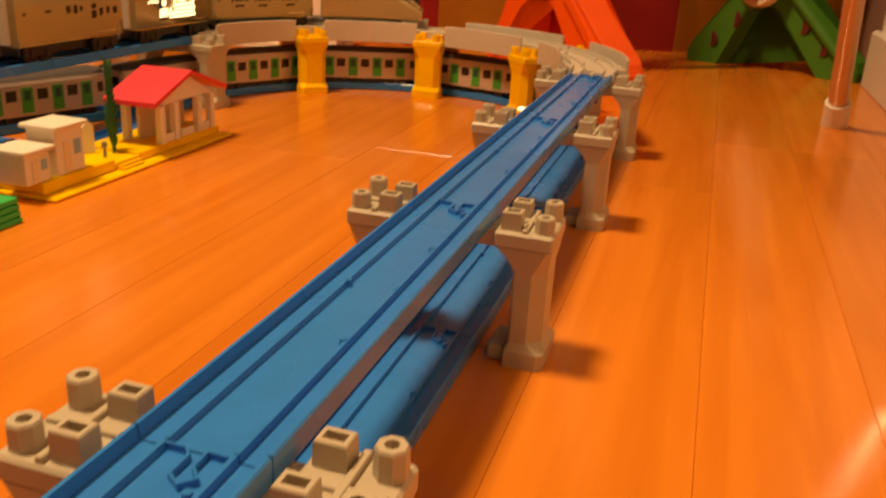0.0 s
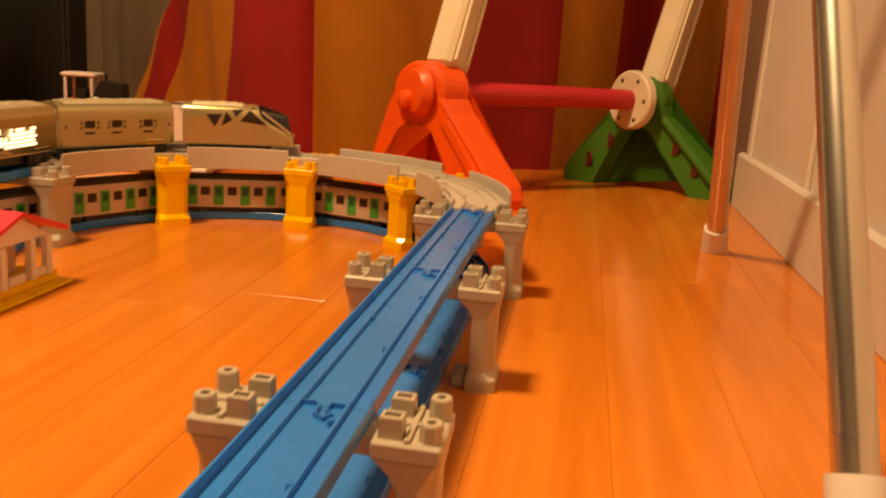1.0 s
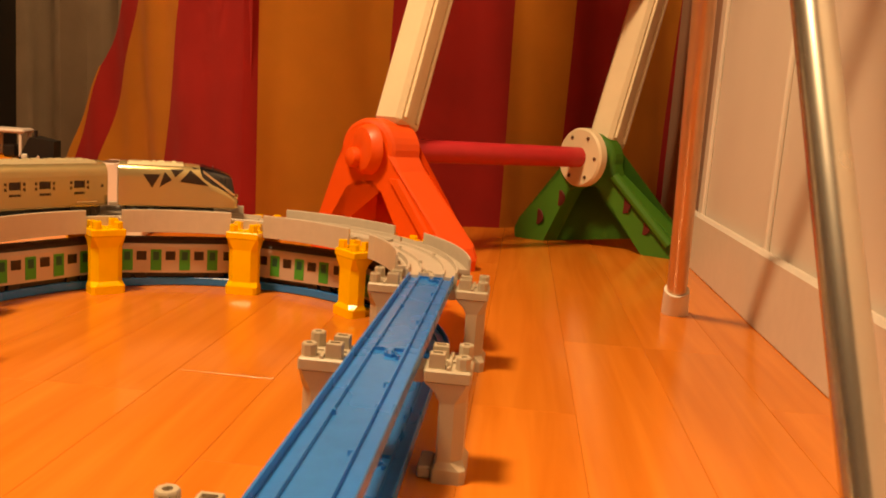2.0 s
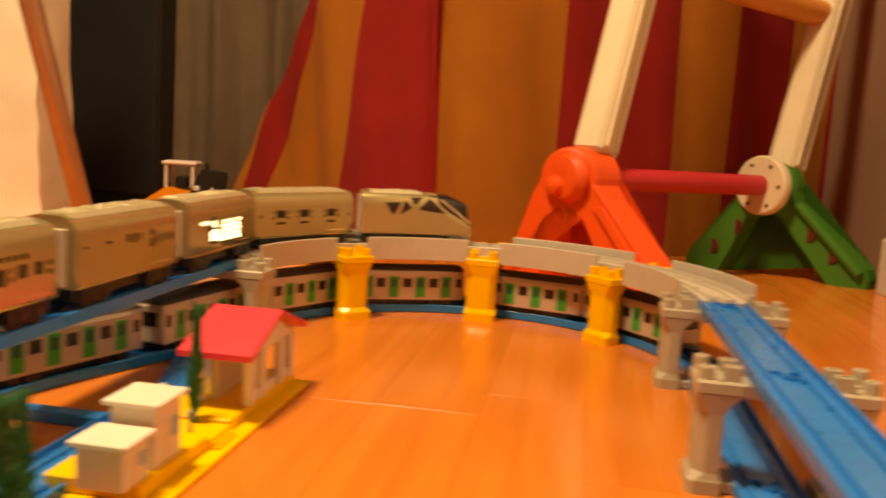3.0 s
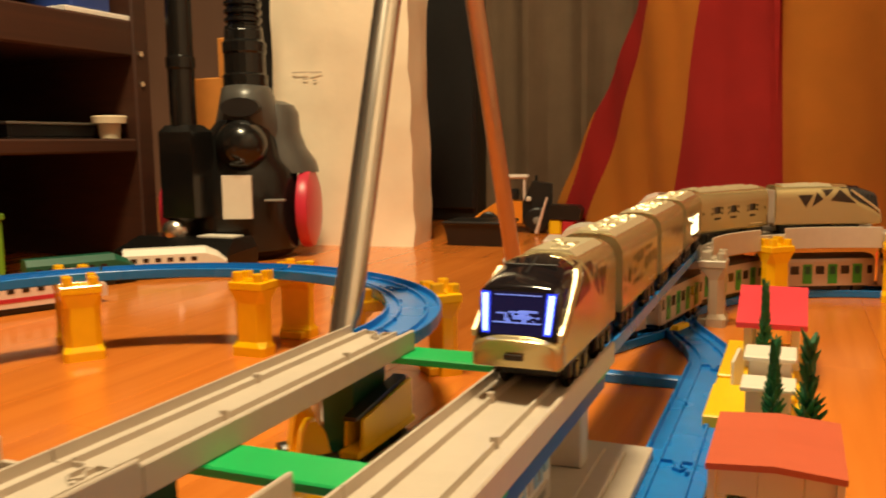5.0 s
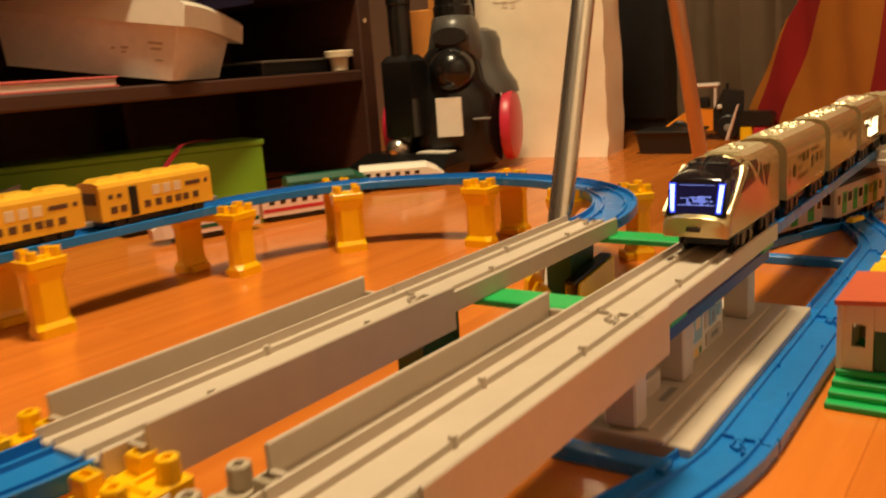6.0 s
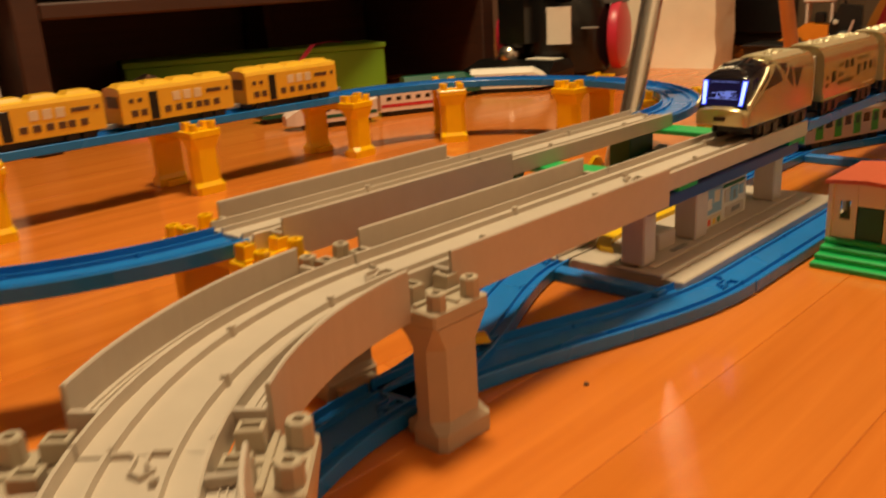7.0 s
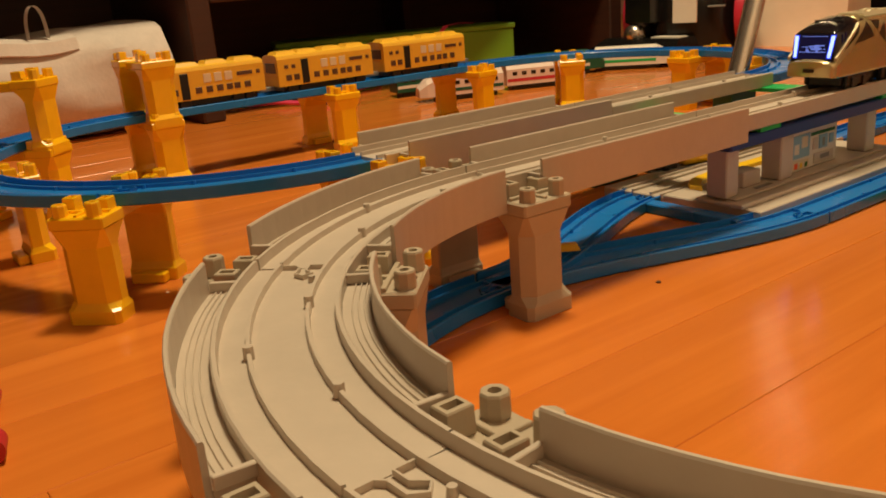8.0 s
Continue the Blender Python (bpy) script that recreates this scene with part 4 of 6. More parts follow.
def loader():
    e = root("toy_loader", Matrix.Translation((-0.648, 0.795, 0)) @ Matrix.Rotation(radians(14), 4, "Z"), "orange and black toy construction loader with glazed cab", "toy vehicle")
    bm = bmesh.new()
    hull(bm, [(x, y, z) for y in (-0.030, 0.030) for x, z in ((-0.056, 0.022), (0.022, 0.020), (-0.046, 0.052), (-0.022, 0.068), (0.022, 0.062))])
    part("chassis", bm, M_LOADER, e, "orange body")
    for x in (-0.022, 0.026):
        for y in (-0.024, 0.024):
            part("cab_post", boxed((x - 0.0025, y - 0.0025, 0.066), (x + 0.0025, y + 0.0025, 0.109), 0.0005), M_PINKWHITE, e)
    part("seat", boxed((-0.008, -0.014, 0.066), (0.014, 0.014, 0.088), 0.003), M_BLACK, e)
    part("cab_roof", boxed((-0.030, -0.030, 0.1092), (0.034, 0.030, 0.117), 0.003), M_PINKWHITE, e, "pale cab roof")
    for x, r in ((-0.046, 0.022), (0.052, 0.026)):
        for y in (-0.043, 0.031):
            bm = bmesh.new()
            lathe(bm, [(0.008, 0), (r - 0.004, 0.001), (r, 0.004), (r, 0.010), (r - 0.004, 0.013)], at=(x, y, r), axis="Y", n=22)
            w = part("wheel", bm, M_BLACK, e)
            bm = bmesh.new()
            lathe(bm, [(0.001, -0.0016), (0.007, -0.001), (0.008, 0.0)], at=(x, y, r), axis="Y", n=14)
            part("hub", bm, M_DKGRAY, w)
    bm = bmesh.new()
    hull(bm, [(0.0225, y, z) for y in (-0.028, 0.028) for z in (0.018, 0.062)] + [(0.042, y, z) for y in (-0.028, 0.028) for z in (0.018, 0.104)] + [(0.082, y, z) for y in (-0.022, 0.022) for z in (0.030, 0.098)])
    part("engine", bm, M_BLACK, e, "black engine housing")
    bm = bmesh.new()
    tube(bm, (0.050, -0.016, 0.1042), (0.050, -0.016, 0.116), 0.003, n=10)
    part("exhaust", bm, M_BLACK, e)
    bm = bmesh.new()
    hull(bm, [(-0.098, y, z) for y in (-0.036, 0.036) for z in (0.004, 0.010)] + [(-0.074, y, z) for y in (-0.036, 0.036) for z in (0.004, 0.034)])
    part("bucket", bm, M_BLACK, e, "black bucket")
    for y in (-0.024, 0.024):
        bm = bmesh.new()
        tube(bm, (-0.078, y, 0.026), (-0.030, y, 0.058), 0.004, n=8)
        part("lift_arm", bm, M_LOADER, e)
    part("head_lamp", boxed((0.030, -0.036, 0.064), (0.040, -0.028, 0.074), 0.002), M_WHITE, e, "small white lamp")
    return e


loader()


def toy_engine():
    e = root("toy_engine", Matrix.Translation((-0.530, 0.765, 0)) @ Matrix.Rotation(radians(5), 4, "Z"), "black toy engine block on a red and yellow base", "toy piece")
    bm = bmesh.new()
    hull(bm, [(x, y, z) for y in (-0.022, 0.022) for x, z in ((-0.030, 0.032), (0.032, 0.030), (0.036, 0.050), (0.028, 0.058), (-0.024, 0.060), (-0.032, 0.052))])
    part("block", bm, M_BLACK, e)
    part("base", boxed((-0.028, -0.020, 0.0), (-0.004, 0.020, 0.0318), 0.003), M_YBASE, e, "yellow base")
    part("base", boxed((-0.003, -0.020, 0.0), (0.022, 0.020, 0.0298), 0.003), M_TOYRED, e, "red base")
    bm = bmesh.new()
    tube(bm, (-0.052, -0.024, 0.004), (-0.030, -0.028, 0.075), 0.004, 0.0022, n=10)
    part("lever", bm, M_PINKWHITE, e, "pale slanting lever", smooth=True)
    return e


toy_engine()


def toy_ship():
    e = root("toy_ship", Matrix.Translation((-0.36, 0.47, 0)) @ Matrix.Rotation(radians(10), 4, "Z"), "white plastic toy ship hull with a raised deck", "toy ship")
    bm = bmesh.new()
    prism(bm, [(-0.03, 0.012), (0.115, 0.012), (0.115, 0.088), (0.084, 0.090), (0.078, 0.099), (0.050, 0.099), (0.036, 0.094), (-0.008, 0.046), (-0.03, 0.040)], -0.045, 0.045, 1)
    part("hull_body", bm, M_PINKWHITE, e)
    part("keel", boxed((-0.125, -0.05, 0.0), (0.12, 0.05, 0.0118), 0.002), M_WHITE, e)
    bm = bmesh.new()
    prism(bm, [(-0.096 + 0.040 - 0.040 * math.cos(radians(a)), 0.030 + 0.021 * math.sin(radians(a))) for a in range(0, 181, 15)], -0.040, 0.040, 1)
    part("bow_dome", bm, M_WHITE, e)
    part("bow_base", boxed((-0.122, -0.044, 0.012), (-0.03, 0.044, 0.0298), 0.002), M_PINKWHITE, e)
    part("deck_slot", boxed((0.054, -0.018, 0.0988), (0.074, 0.018, 0.1002), 0.0005), M_BROWN, e)
    return e


toy_ship()

# ---------------------------------------------------------------- raised main loop
G_BLUE = "raised blue track pieces"
for k in range(4):
    blue_piece(seg(R, -0.2145 * k, R, -0.2145 * (k + 1), 6), BED, G_BLUE, "blue plastic straight toy track resting on gray piers")
for k in range(2):
    blue_piece(seg(-R, -0.2125 * k, -R, -0.2125 * (k + 1), 6), BED, G_BLUE, "blue plastic straight toy track resting on gray piers")
for k in range(4):
    gray_piece(arc(0, 0, R, 45 * k, 45 * (k + 1), 10), BED, label="gray plastic curved viaduct track with low side walls")
gray_piece(seg(-R, -0.425, -R, -0.648, 4), BED, walls="none", wide=False, label="gray plastic straight viaduct track above the station")
gray_piece(seg(-R, -0.648, -R, -0.864, 4), BED, label="gray plastic straight viaduct track with side walls", gap=0.012)
for k in range(4):
    gray_piece(arc(0, -0.864, R, 180 + 45 * k, 180 + 45 * (k + 1), 12), BED, label="gray plastic curved viaduct track with low side walls", out=0.0022)

gray_pier = pier(M_PIER, "gray plastic two-legged toy railway pier with coupling studs", "gray piers")
gray_pier.matrix_basis = place(R, -0.005, 90)
for x, y, a in ((R, -0.217, 90), (R, -0.430, 90), (R, -0.641, 90), (-R, -0.004, 90), (-R, -0.864, 90),
                (-R * 0.7071, -0.864 - R * 0.7071, 135), (-0.0016, -0.863 - R, 0), (R * 0.7071, -0.864 - R * 0.7071, 45)):
    copy_thing(gray_pier, place(x, y, a))
yellow_pier = pier(M_YELLOW, "yellow plastic two-legged toy railway pier with coupling studs", "yellow piers")
yellow_pier.matrix_basis = place(0, R, 0)
for a in (45, 135):
    copy_thing(yellow_pier, place(R * math.cos(radians(a)), R * math.sin(radians(a)), a + 90))

# ---------------------------------------------------------------- second raised loop
QX, QN, QS, QR = -0.5415, -0.434, -0.872, 0.2115
for k in range(4):
    blue_piece(arc(QX, QN, QR, 45 * k, 45 * (k + 1), 10), BED, "blue loop pieces", "blue plastic curved toy track resting on yellow piers")
    blue_piece(arc(QX, QS, QR, 180 + 45 * k, 180 + 45 * (k + 1), 10), BED, "blue loop pieces", "blue plastic curved toy track resting on yellow piers")
for k in range(2):
    blue_piece(seg(QX - QR, QN - 0.216 * k, QX - QR, QN - 0.216 * (k + 1), 6), BED, "blue loop pieces", "blue plastic straight toy track resting on yellow piers")
gray_piece(seg(QX + QR, -0.434, QX + QR, -0.656, 4), BED, walls="none", wide=False, label="gray plastic straight viaduct track beside the station")
gray_piece(seg(QX + QR, -0.656, QX + QR, -0.872, 4), BED, label="gray plastic straight viaduct track with side walls", gap=0.012)
for a in (45, 91, 141, 185):
    copy_thing(yellow_pier, place(QX + QR * math.cos(radians(a)), QN + QR * math.sin(radians(a)), a + 90))
copy_thing(yellow_pier, place(QX - QR, QN - 0.216 - 0.01, 90))
for a in (180, 225, 270, 315, 360):
    copy_thing(yellow_pier, place(QX + QR * math.cos(radians(a)), QS + QR * math.sin(radians(a)), a + 90))
portal = pier(M_YELLOW, "yellow toy pier stacked on another as a tall portal", "stacked portals")
portal.matrix_basis = place(QX - QR, QS, 90, DECK + 0.0017)
copy_thing(portal, place(QX + QR * math.cos(radians(225)), QS + QR * math.sin(radians(225)), 315, DECK + 0.0017))

# ---------------------------------------------------------------- ground loop
def ground(pts, n=1, label="blue plastic toy track lying on the wooden floor"):
    ln = Line(pts)
    step = ln.s[-1] / n
    for k in range(n):
        m = max(4, int(step / 0.02))
        blue_piece(cut(pts, step * k, step * (k + 1), m), 0.0, "floor track pieces", label)


ground(arc(0, 0, R, 0, 180, 48), 4)
ground(seg(R - 0.004, 0, R - 0.004, -0.864, 40), 4)
ground(arc(0, -0.864, R, 180, 360, 48), 4)
RB, LB = -0.163, -0.283
ground(ease(-R, 0, RB, -0.190, 12))
ground(seg(RB, -0.190, RB, -0.622, 24), 2)
ground(ease(RB, -0.622, -R, -0.864, 12))
ground(ease(-R - 0.001, -0.004, LB, -0.235, 12), label="blue plastic turnout branch on the wooden floor")
ground(seg(LB, -0.235, LB, -0.385, 8))
ground(ease(LB, -0.648, -R - 0.001, -0.860, 12), label="blue plastic turnout branch on the wooden floor")
for y in (-0.240, -0.668):
    tagged(part("tie_bar", boxed((LB + 0.0195, y - 0.006, 0.0), (RB - 0.0195, y + 0.006, 0.0075), 0.0008), M_BLUE), "blue plastic bar tying two floor tracks together", "tie bar", "tie bars")
for x, y, a in ((-0.203, -0.075, 8), (-0.226, -0.800, 170)):
    bm = bmesh.new()
    hull(bm, [(-0.013, -0.004, 0.0), (0.013, -0.004, 0.0), (0.013, 0.004, 0.0), (-0.013, 0.004, 0.0), (-0.011, -0.003, 0.004), (0.011, -0.003, 0.004), (0.011, 0.003, 0.004), (-0.011, 0.003, 0.004)])
    o = tagged(part("switch_lever", bm, M_YBASE), "yellow plastic switch lever on the turnout", "switch", "switch levers")
    o.matrix_basis = Matrix.Translation((x, y, 0.0090)) @ Matrix.Rotation(radians(a + 65), 4, "Z")

# ---------------------------------------------------------------- trains
def section(top, low=0.0232, w=0.0195, k=1.0):
    """Half outline of a carriage body, mirrored: (y, z)."""
    h = top - low
    r = min(0.0145, h * 0.45)
    half = [(w - 0.0006, low), (w, low + 0.0010), (w, low + 0.0018), (w, top - r - 0.0008), (w, top - r), (w * 0.985, top - r * 0.72), (w * 0.93, top - r * 0.47), (w * 0.80, top - r * 0.23), (w * 0.60, top - r * 0.09), (w * 0.3, top - r * 0.01)]
    return half + [(-y, z) for y, z in half[::-1]]


def wheels(e, xs, r=0.0078, hub=M_DKGRAY):
    for x in xs:
        for s in (-1, 1):
            bm = bmesh.new()
            lathe(bm, [(r * 0.5, 0), (r * 0.9, 0.0004), (r, 0.001), (r, 0.0035), (r * 0.9, 0.004)], at=(x, s * 0.0145 - 0.002, r), axis="Y", n=16)
            part("wheel", bm, M_BLACK, e)


def chassis(e, x0, x1):
    bm = bmesh.new()
    box(bm, (x0, -0.0135, 0.0060), (x1, 0.0135, 0.0185), 0.001)
    part("underframe", bm, M_BLACK, e)
    for x in (x0 + 0.018, x1 - 0.018):
        for s in (-1, 1):
            bm = bmesh.new()
            box(bm, (x - 0.017, s * 0.0168 - 0.0015, 0.0060), (x + 0.017, s * 0.0168 + 0.0015, 0.0150), 0.0008)
            for q in (-0.008, 0.008):
                box(bm, (x + q - 0.003, s * 0.0183 - 0.0012, 0.0050), (x + q + 0.003, s * 0.0183 + 0.0012, 0.0125), 0.0005)
            part("bogie_frame", bm, M_BLACK, e)


def roof_kit(e, x0, x1, z, seed, m):
    """Raised roof panel with small embossed equipment."""
    rng = random.Random(seed)
    bm = bmesh.new()
    hull(bm, [(x, y, z - 0.0022) for x in (x0, x1) for y in (-0.0135, 0.0135)] + [(x, y, z + 0.0006) for x in (x0 + 0.001, x1 - 0.001) for y in (-0.0095, 0.0095)])
    part("roof_panel", bm, m, e)
    bm = bmesh.new()
    x = x0 + 0.005
    while x < x1 - 0.008:
        L = rng.uniform(0.003, 0.008)
        for y in (-0.0055, 0.0, 0.0055):
            if rng.random() < 0.62:
                w = rng.uniform(0.0013, 0.0024)
                hull(bm, [(x + a, y + b, z + 0.0004) for a in (0, L) for b in (-w, w)] + [(x + a, y + b, z + 0.0017) for a in (L * 0.15, L * 0.85) for b in (-w * 0.7, w * 0.7)])
        x += L + rng.uniform(0.001, 0.003)
    part("roof_fitting", bm, m, e, "embossed chrome roof fittings")["kind"] = "stuff"


def coupling(e, x):
    bm = bmesh.new()
    box(bm, (x - 0.012, -0.0025, 0.0065), (x + 0.012, 0.0025, 0.0115), 0.0008)
    tube(bm, (x + 0.009, 0, 0.006), (x + 0.009, 0, 0.0175), 0.0032, n=12)
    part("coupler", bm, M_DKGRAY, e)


def drape(e, tri, s, top, m, name="window", lift=0.00025, n=6):
    """A dark pane let into the flank, following its curve: three corners in x and z on the side s."""
    sec = [(y, z) for y, z in section(top) if y >= 0]
    def y_at(z):
        for (ya, za), (yb, zb) in zip(sec, sec[1:]):
            if za <= z <= zb:
                return ya + (yb - ya) * (z - za) / max(zb - za, 1e-6)
        return sec[-1][0]
    bm = bmesh.new()
    rows = []
    for d in (lift, -0.0008):
        grid = {}
        for i in range(n + 1):
            for j in range(n + 1 - i):
                u, v = i / n, j / n
                x = tri[0][0] + u * (tri[1][0] - tri[0][0]) + v * (tri[2][0] - tri[0][0])
                z = tri[0][1] + u * (tri[1][1] - tri[0][1]) + v * (tri[2][1] - tri[0][1])
                grid[i, j] = bm.verts.new((x, s * (y_at(z) + d), z + d * 0.3))
        rows.append(grid)
        for i in range(n):
            for j in range(n - i):
                bm.faces.new((grid[i, j], grid[i + 1, j], grid[i, j + 1]))
                if j < n - i - 1:
                    bm.faces.new((grid[i + 1, j], grid[i + 1, j + 1], grid[i, j + 1]))
    edge = [(i, 0) for i in range(n)] + [(n - i, i) for i in range(n)] + [(0, n - i) for i in range(n)]
    for a, b in zip(edge, edge[1:] + edge[:1]):
        bm.faces.new((rows[0][a], rows[0][b], rows[1][b], rows[1][a]))
    bmesh.ops.recalc_face_normals(bm, faces=bm.faces[:])
    return part(name, bm, m, e)


def squarish(top, low, w, r):
    """A closed outline with flat flanks and a roof edge rounded by r."""
    half = [(w, low), (w, top - r)] + [(w - r + r * math.cos(radians(a)), top - r + r * math.sin(radians(a))) for a in (22, 45, 68)] + [(w - r, top), ((w - r) * 0.4, top + 0.0006)]
    return half + [(-y, z) for y, z in half[::-1]]


def driving_car(lit, name_label):
    e = root("train_car", Matrix.Identity(4), name_label, "toy train car", "champagne gold train cars")
    bm = bmesh.new()
    T = 0.0680
    rows = ((-0.060, T, 0.0232, 0.0193), (-0.0592, T, 0.0232, 0.0195), (0.0, T, 0.0232, 0.0195), (0.020, T, 0.0232, 0.0195), (0.0250, 0.0632, 0.0232, 0.0195), (0.034, 0.0566, 0.0232, 0.0195),
            (0.046, 0.0478, 0.0232, 0.0197), (0.054, 0.0415, 0.0234, 0.0200), (0.0565, 0.0384, 0.0236, 0.0202), (0.0585, 0.0372, 0.0238, 0.0200), (0.0603, 0.0370, 0.0240, 0.0188), (0.0611, 0.0364, 0.0246, 0.0172))
    loft(bm, [[(x - 0.0016 * (y / 0.019) ** 2 * (x > 0.055), y, z) for y, z in section(t, lo, w)] for x, t, lo, w in rows])
    part("body", bm, M_GOLD, e, smooth=True)
    # smoked cab canopy: a gently falling roof and a wide upright windscreen
    bm = bmesh.new()
    rings = []
    for x, t, w, r, k in ((0.012, 0.0673, 0.0186, 0.012, 0), (0.019, 0.0676, 0.0189, 0.012, 0), (0.026, 0.0668, 0.0189, 0.011, 0), (0.034, 0.0646, 0.0188, 0.0095, 0), (0.042, 0.0620, 0.0187, 0.008, 0), (0.0475, 0.0598, 0.0185, 0.006, 0.05),
                          (0.0506, 0.0584, 0.0182, 0.005, 0.15), (0.0522, 0.0574, 0.0173, 0.0045, 0.22), (0.0526, 0.0565, 0.0160, 0.004, 0.24)):
        rings.append([(x + k * (t - z), y, z) for y, z in squarish(t, 0.0362, w, r)])
    loft(bm, rings)
    canopy = part("cab_canopy", bm, M_GLASS, e, "smoked black wraparound cab glass", smooth=True)
    def fx(z):
        return 0.0526 + 0.24 * (0.0565 - z)
    if lit:
        bm = bmesh.new()
        hull(bm, [(fx(z) + d, y, z) for z, w in ((0.0380, 0.0128), (0.0560, 0.0128)) for y in (-w, w) for d in (-0.0010, 0.00015)])
        part("cab_inside", bm, M_CABGLOW, canopy, "faintly blue lit cab inside")
    # cross seam and spine of the canopy roof
    bm = bmesh.new()
    hull(bm, [(x, d, z) for x, z in ((0.023, 0.0672), (0.023, 0.0682), (0.042, 0.0622), (0.042, 0.0631)) for d in (-0.0005, 0.0005)])
    box(bm, (0.0336, -0.0120, 0.0640), (0.0344, 0.0120, 0.0658), 0.0002)
    part("canopy_rib", bm, M_BLACK, canopy)
    for s in (-1, 1):
        # bright edge where the flank meets the glass
        bm = bmesh.new()
        edge = ((0.0240, 0.0615, 0.0181), (0.0290, 0.0578, 0.0192), (0.044, 0.0470, 0.0196), (0.0565, 0.0378, 0.0196))
        for (xa, za, ya), (xb, zb, yb) in zip(edge, edge[1:]):
            hull(bm, [(x, s * (y + d), z + h) for x, z, y in ((xa, za, ya), (xb, zb, yb)) for d in (-0.0012, 0.0007) for h in (-0.0014, 0.0014)])
        part("pillar_trim", bm, M_GOLDROOF, e, "polished slanting edge")
        for tri in (((0.0300, 0.0465), (0.0110, 0.0625), (0.0005, 0.0500)), ((0.0045, 0.0628), (-0.0090, 0.0625), (-0.0043, 0.0545)),
                    ((-0.0076, 0.0515), (-0.0148, 0.0600), (-0.0200, 0.0435)), ((-0.0190, 0.0570), (-0.0360, 0.0565), (-0.0270, 0.0425)), ((0.0215, 0.0638), (0.0130, 0.0656), (0.0130, 0.0638))):
            drape(e, tri, s, T, M_WINDOW)
        bm = bmesh.new()
        for xc, z0, z1 in ((0.0425, 0.0480, 0.0570), (0.0470, 0.0490, 0.0560)):
            box(bm, (xc - 0.0003, s * 0.0187 - 0.0003, z0), (xc + 0.0003, s * 0.0187 + 0.0003, z1), 0.0001)
        part("side_window_frame", bm, M_CABGLOW if lit else M_BLACK, canopy)
        bm = bmesh.new()
        hull(bm, [(fx(z) + d, s * y, z) for z, ya, yb in ((0.0392, 0.0128, 0.0150), (0.0552, 0.0136, 0.0164)) for y in (ya, yb) for d in (-0.0012, 0.0005)])
        if lit:
            # wider, dimmer blue strip imitates the headlight's glow
            halo = bmesh.new()
            hull(halo, [(fx(z) + d, s * y, z) for z, ya, yb in ((0.0384, 0.0119, 0.0157), (0.0560, 0.0126, 0.0170)) for y in (ya, yb) for d in (-0.0012, 0.0002)])
            part("headlight_halo", halo, M_LEDBLUE, canopy, "deep blue glow of the headlight, built as a strip")
        part("headlight", bm, M_LED if lit else M_VACGRAY, canopy, "blue-white lit vertical headlight strip" if lit else "unlit vertical headlight strip")
    if lit:
        rng = random.Random(3)
        bm = bmesh.new()
        for y0, y1, z, h in ((-0.0110, 0.0110, 0.0432, 0.0003), (-0.0095, -0.0045, 0.0470, 0.0003), (-0.0040, 0.0012, 0.0476, 0.0004), (0.0010, 0.0090, 0.0480, 0.0005), (-0.0105, 0.0105, 0.0548, 0.0002), (-0.0020, 0.0060, 0.0455, 0.0009), (0.0005, 0.0040, 0.0468, 0.0010)):
            box(bm, (fx(z) - 0.0006, y0, z - h), (fx(z) + 0.0004, y1, z + h), 0.0001)
        for k in range(14):
            y, z = rng.uniform(-0.0098, 0.0098), rng.uniform(0.0436, 0.0480)
            w, h = rng.uniform(0.0002, 0.0012), rng.uniform(0.0002, 0.0009)
            box(bm, (fx(z) - 0.0006, y - w, z - h), (fx(z) + 0.0004, y + w, z + h), 0.0001)
        part("dashboard", bm, M_LEDDIM, canopy, "blue lit console")
    part("skirt_slot", boxed((0.0590, -0.0042, 0.0278), (0.0617, 0.0042, 0.0306), 0.0003), M_WINDOW, e, "dark slot in the bumper")
    roof_kit(e, -0.052, 0.004, T, 5, M_GOLDROOF)
    bm = bmesh.new()
    box(bm, (-0.0615, -0.0155, 0.0245), (-0.0602, 0.0155, 0.0625), 0.0006)
    part("end_plate", bm, M_GRAY, e)
    chassis(e, -0.054, 0.036)
    wheels(e, (-0.044, -0.028, 0.010, 0.026))
    coupling(e, -0.0640)
    return e


def side_with_openings(bm, x0, x1, z0, z1, y, s, wins, depth=0.0016):
    """A flat flank with real rectangular openings and their reveals."""
    xs = sorted({x0, x1, *[v for a, b, c, d in wins for v in (a, c)]})
    zs = sorted({z0, z1, *[v for a, b, c, d in wins for v in (b, d)]})
    inside = lambda x, z: any(a < x < c and b < z < d for a, b, c, d in wins)
    Y, Yi = s * y, s * (y - depth)
    for xa, xb in zip(xs, xs[1:]):
        for za, zb in zip(zs, zs[1:]):
            if not inside((xa + xb) / 2, (za + zb) / 2):
                bm.faces.new([bm.verts.new(p) for p in ((xa, Y, za), (xb, Y, za), (xb, Y, zb), (xa, Y, zb))])
    for a, b, c, d in wins:
        for (xa, za), (xb, zb) in (((a, b), (c, b)), ((c, b), (c, d)), ((c, d), (a, d)), ((a, d), (a, b))):
            bm.faces.new([bm.verts.new(p) for p in ((xa, Y, za), (xb, Y, zb), (xb, Yi, zb), (xa, Yi, za))])


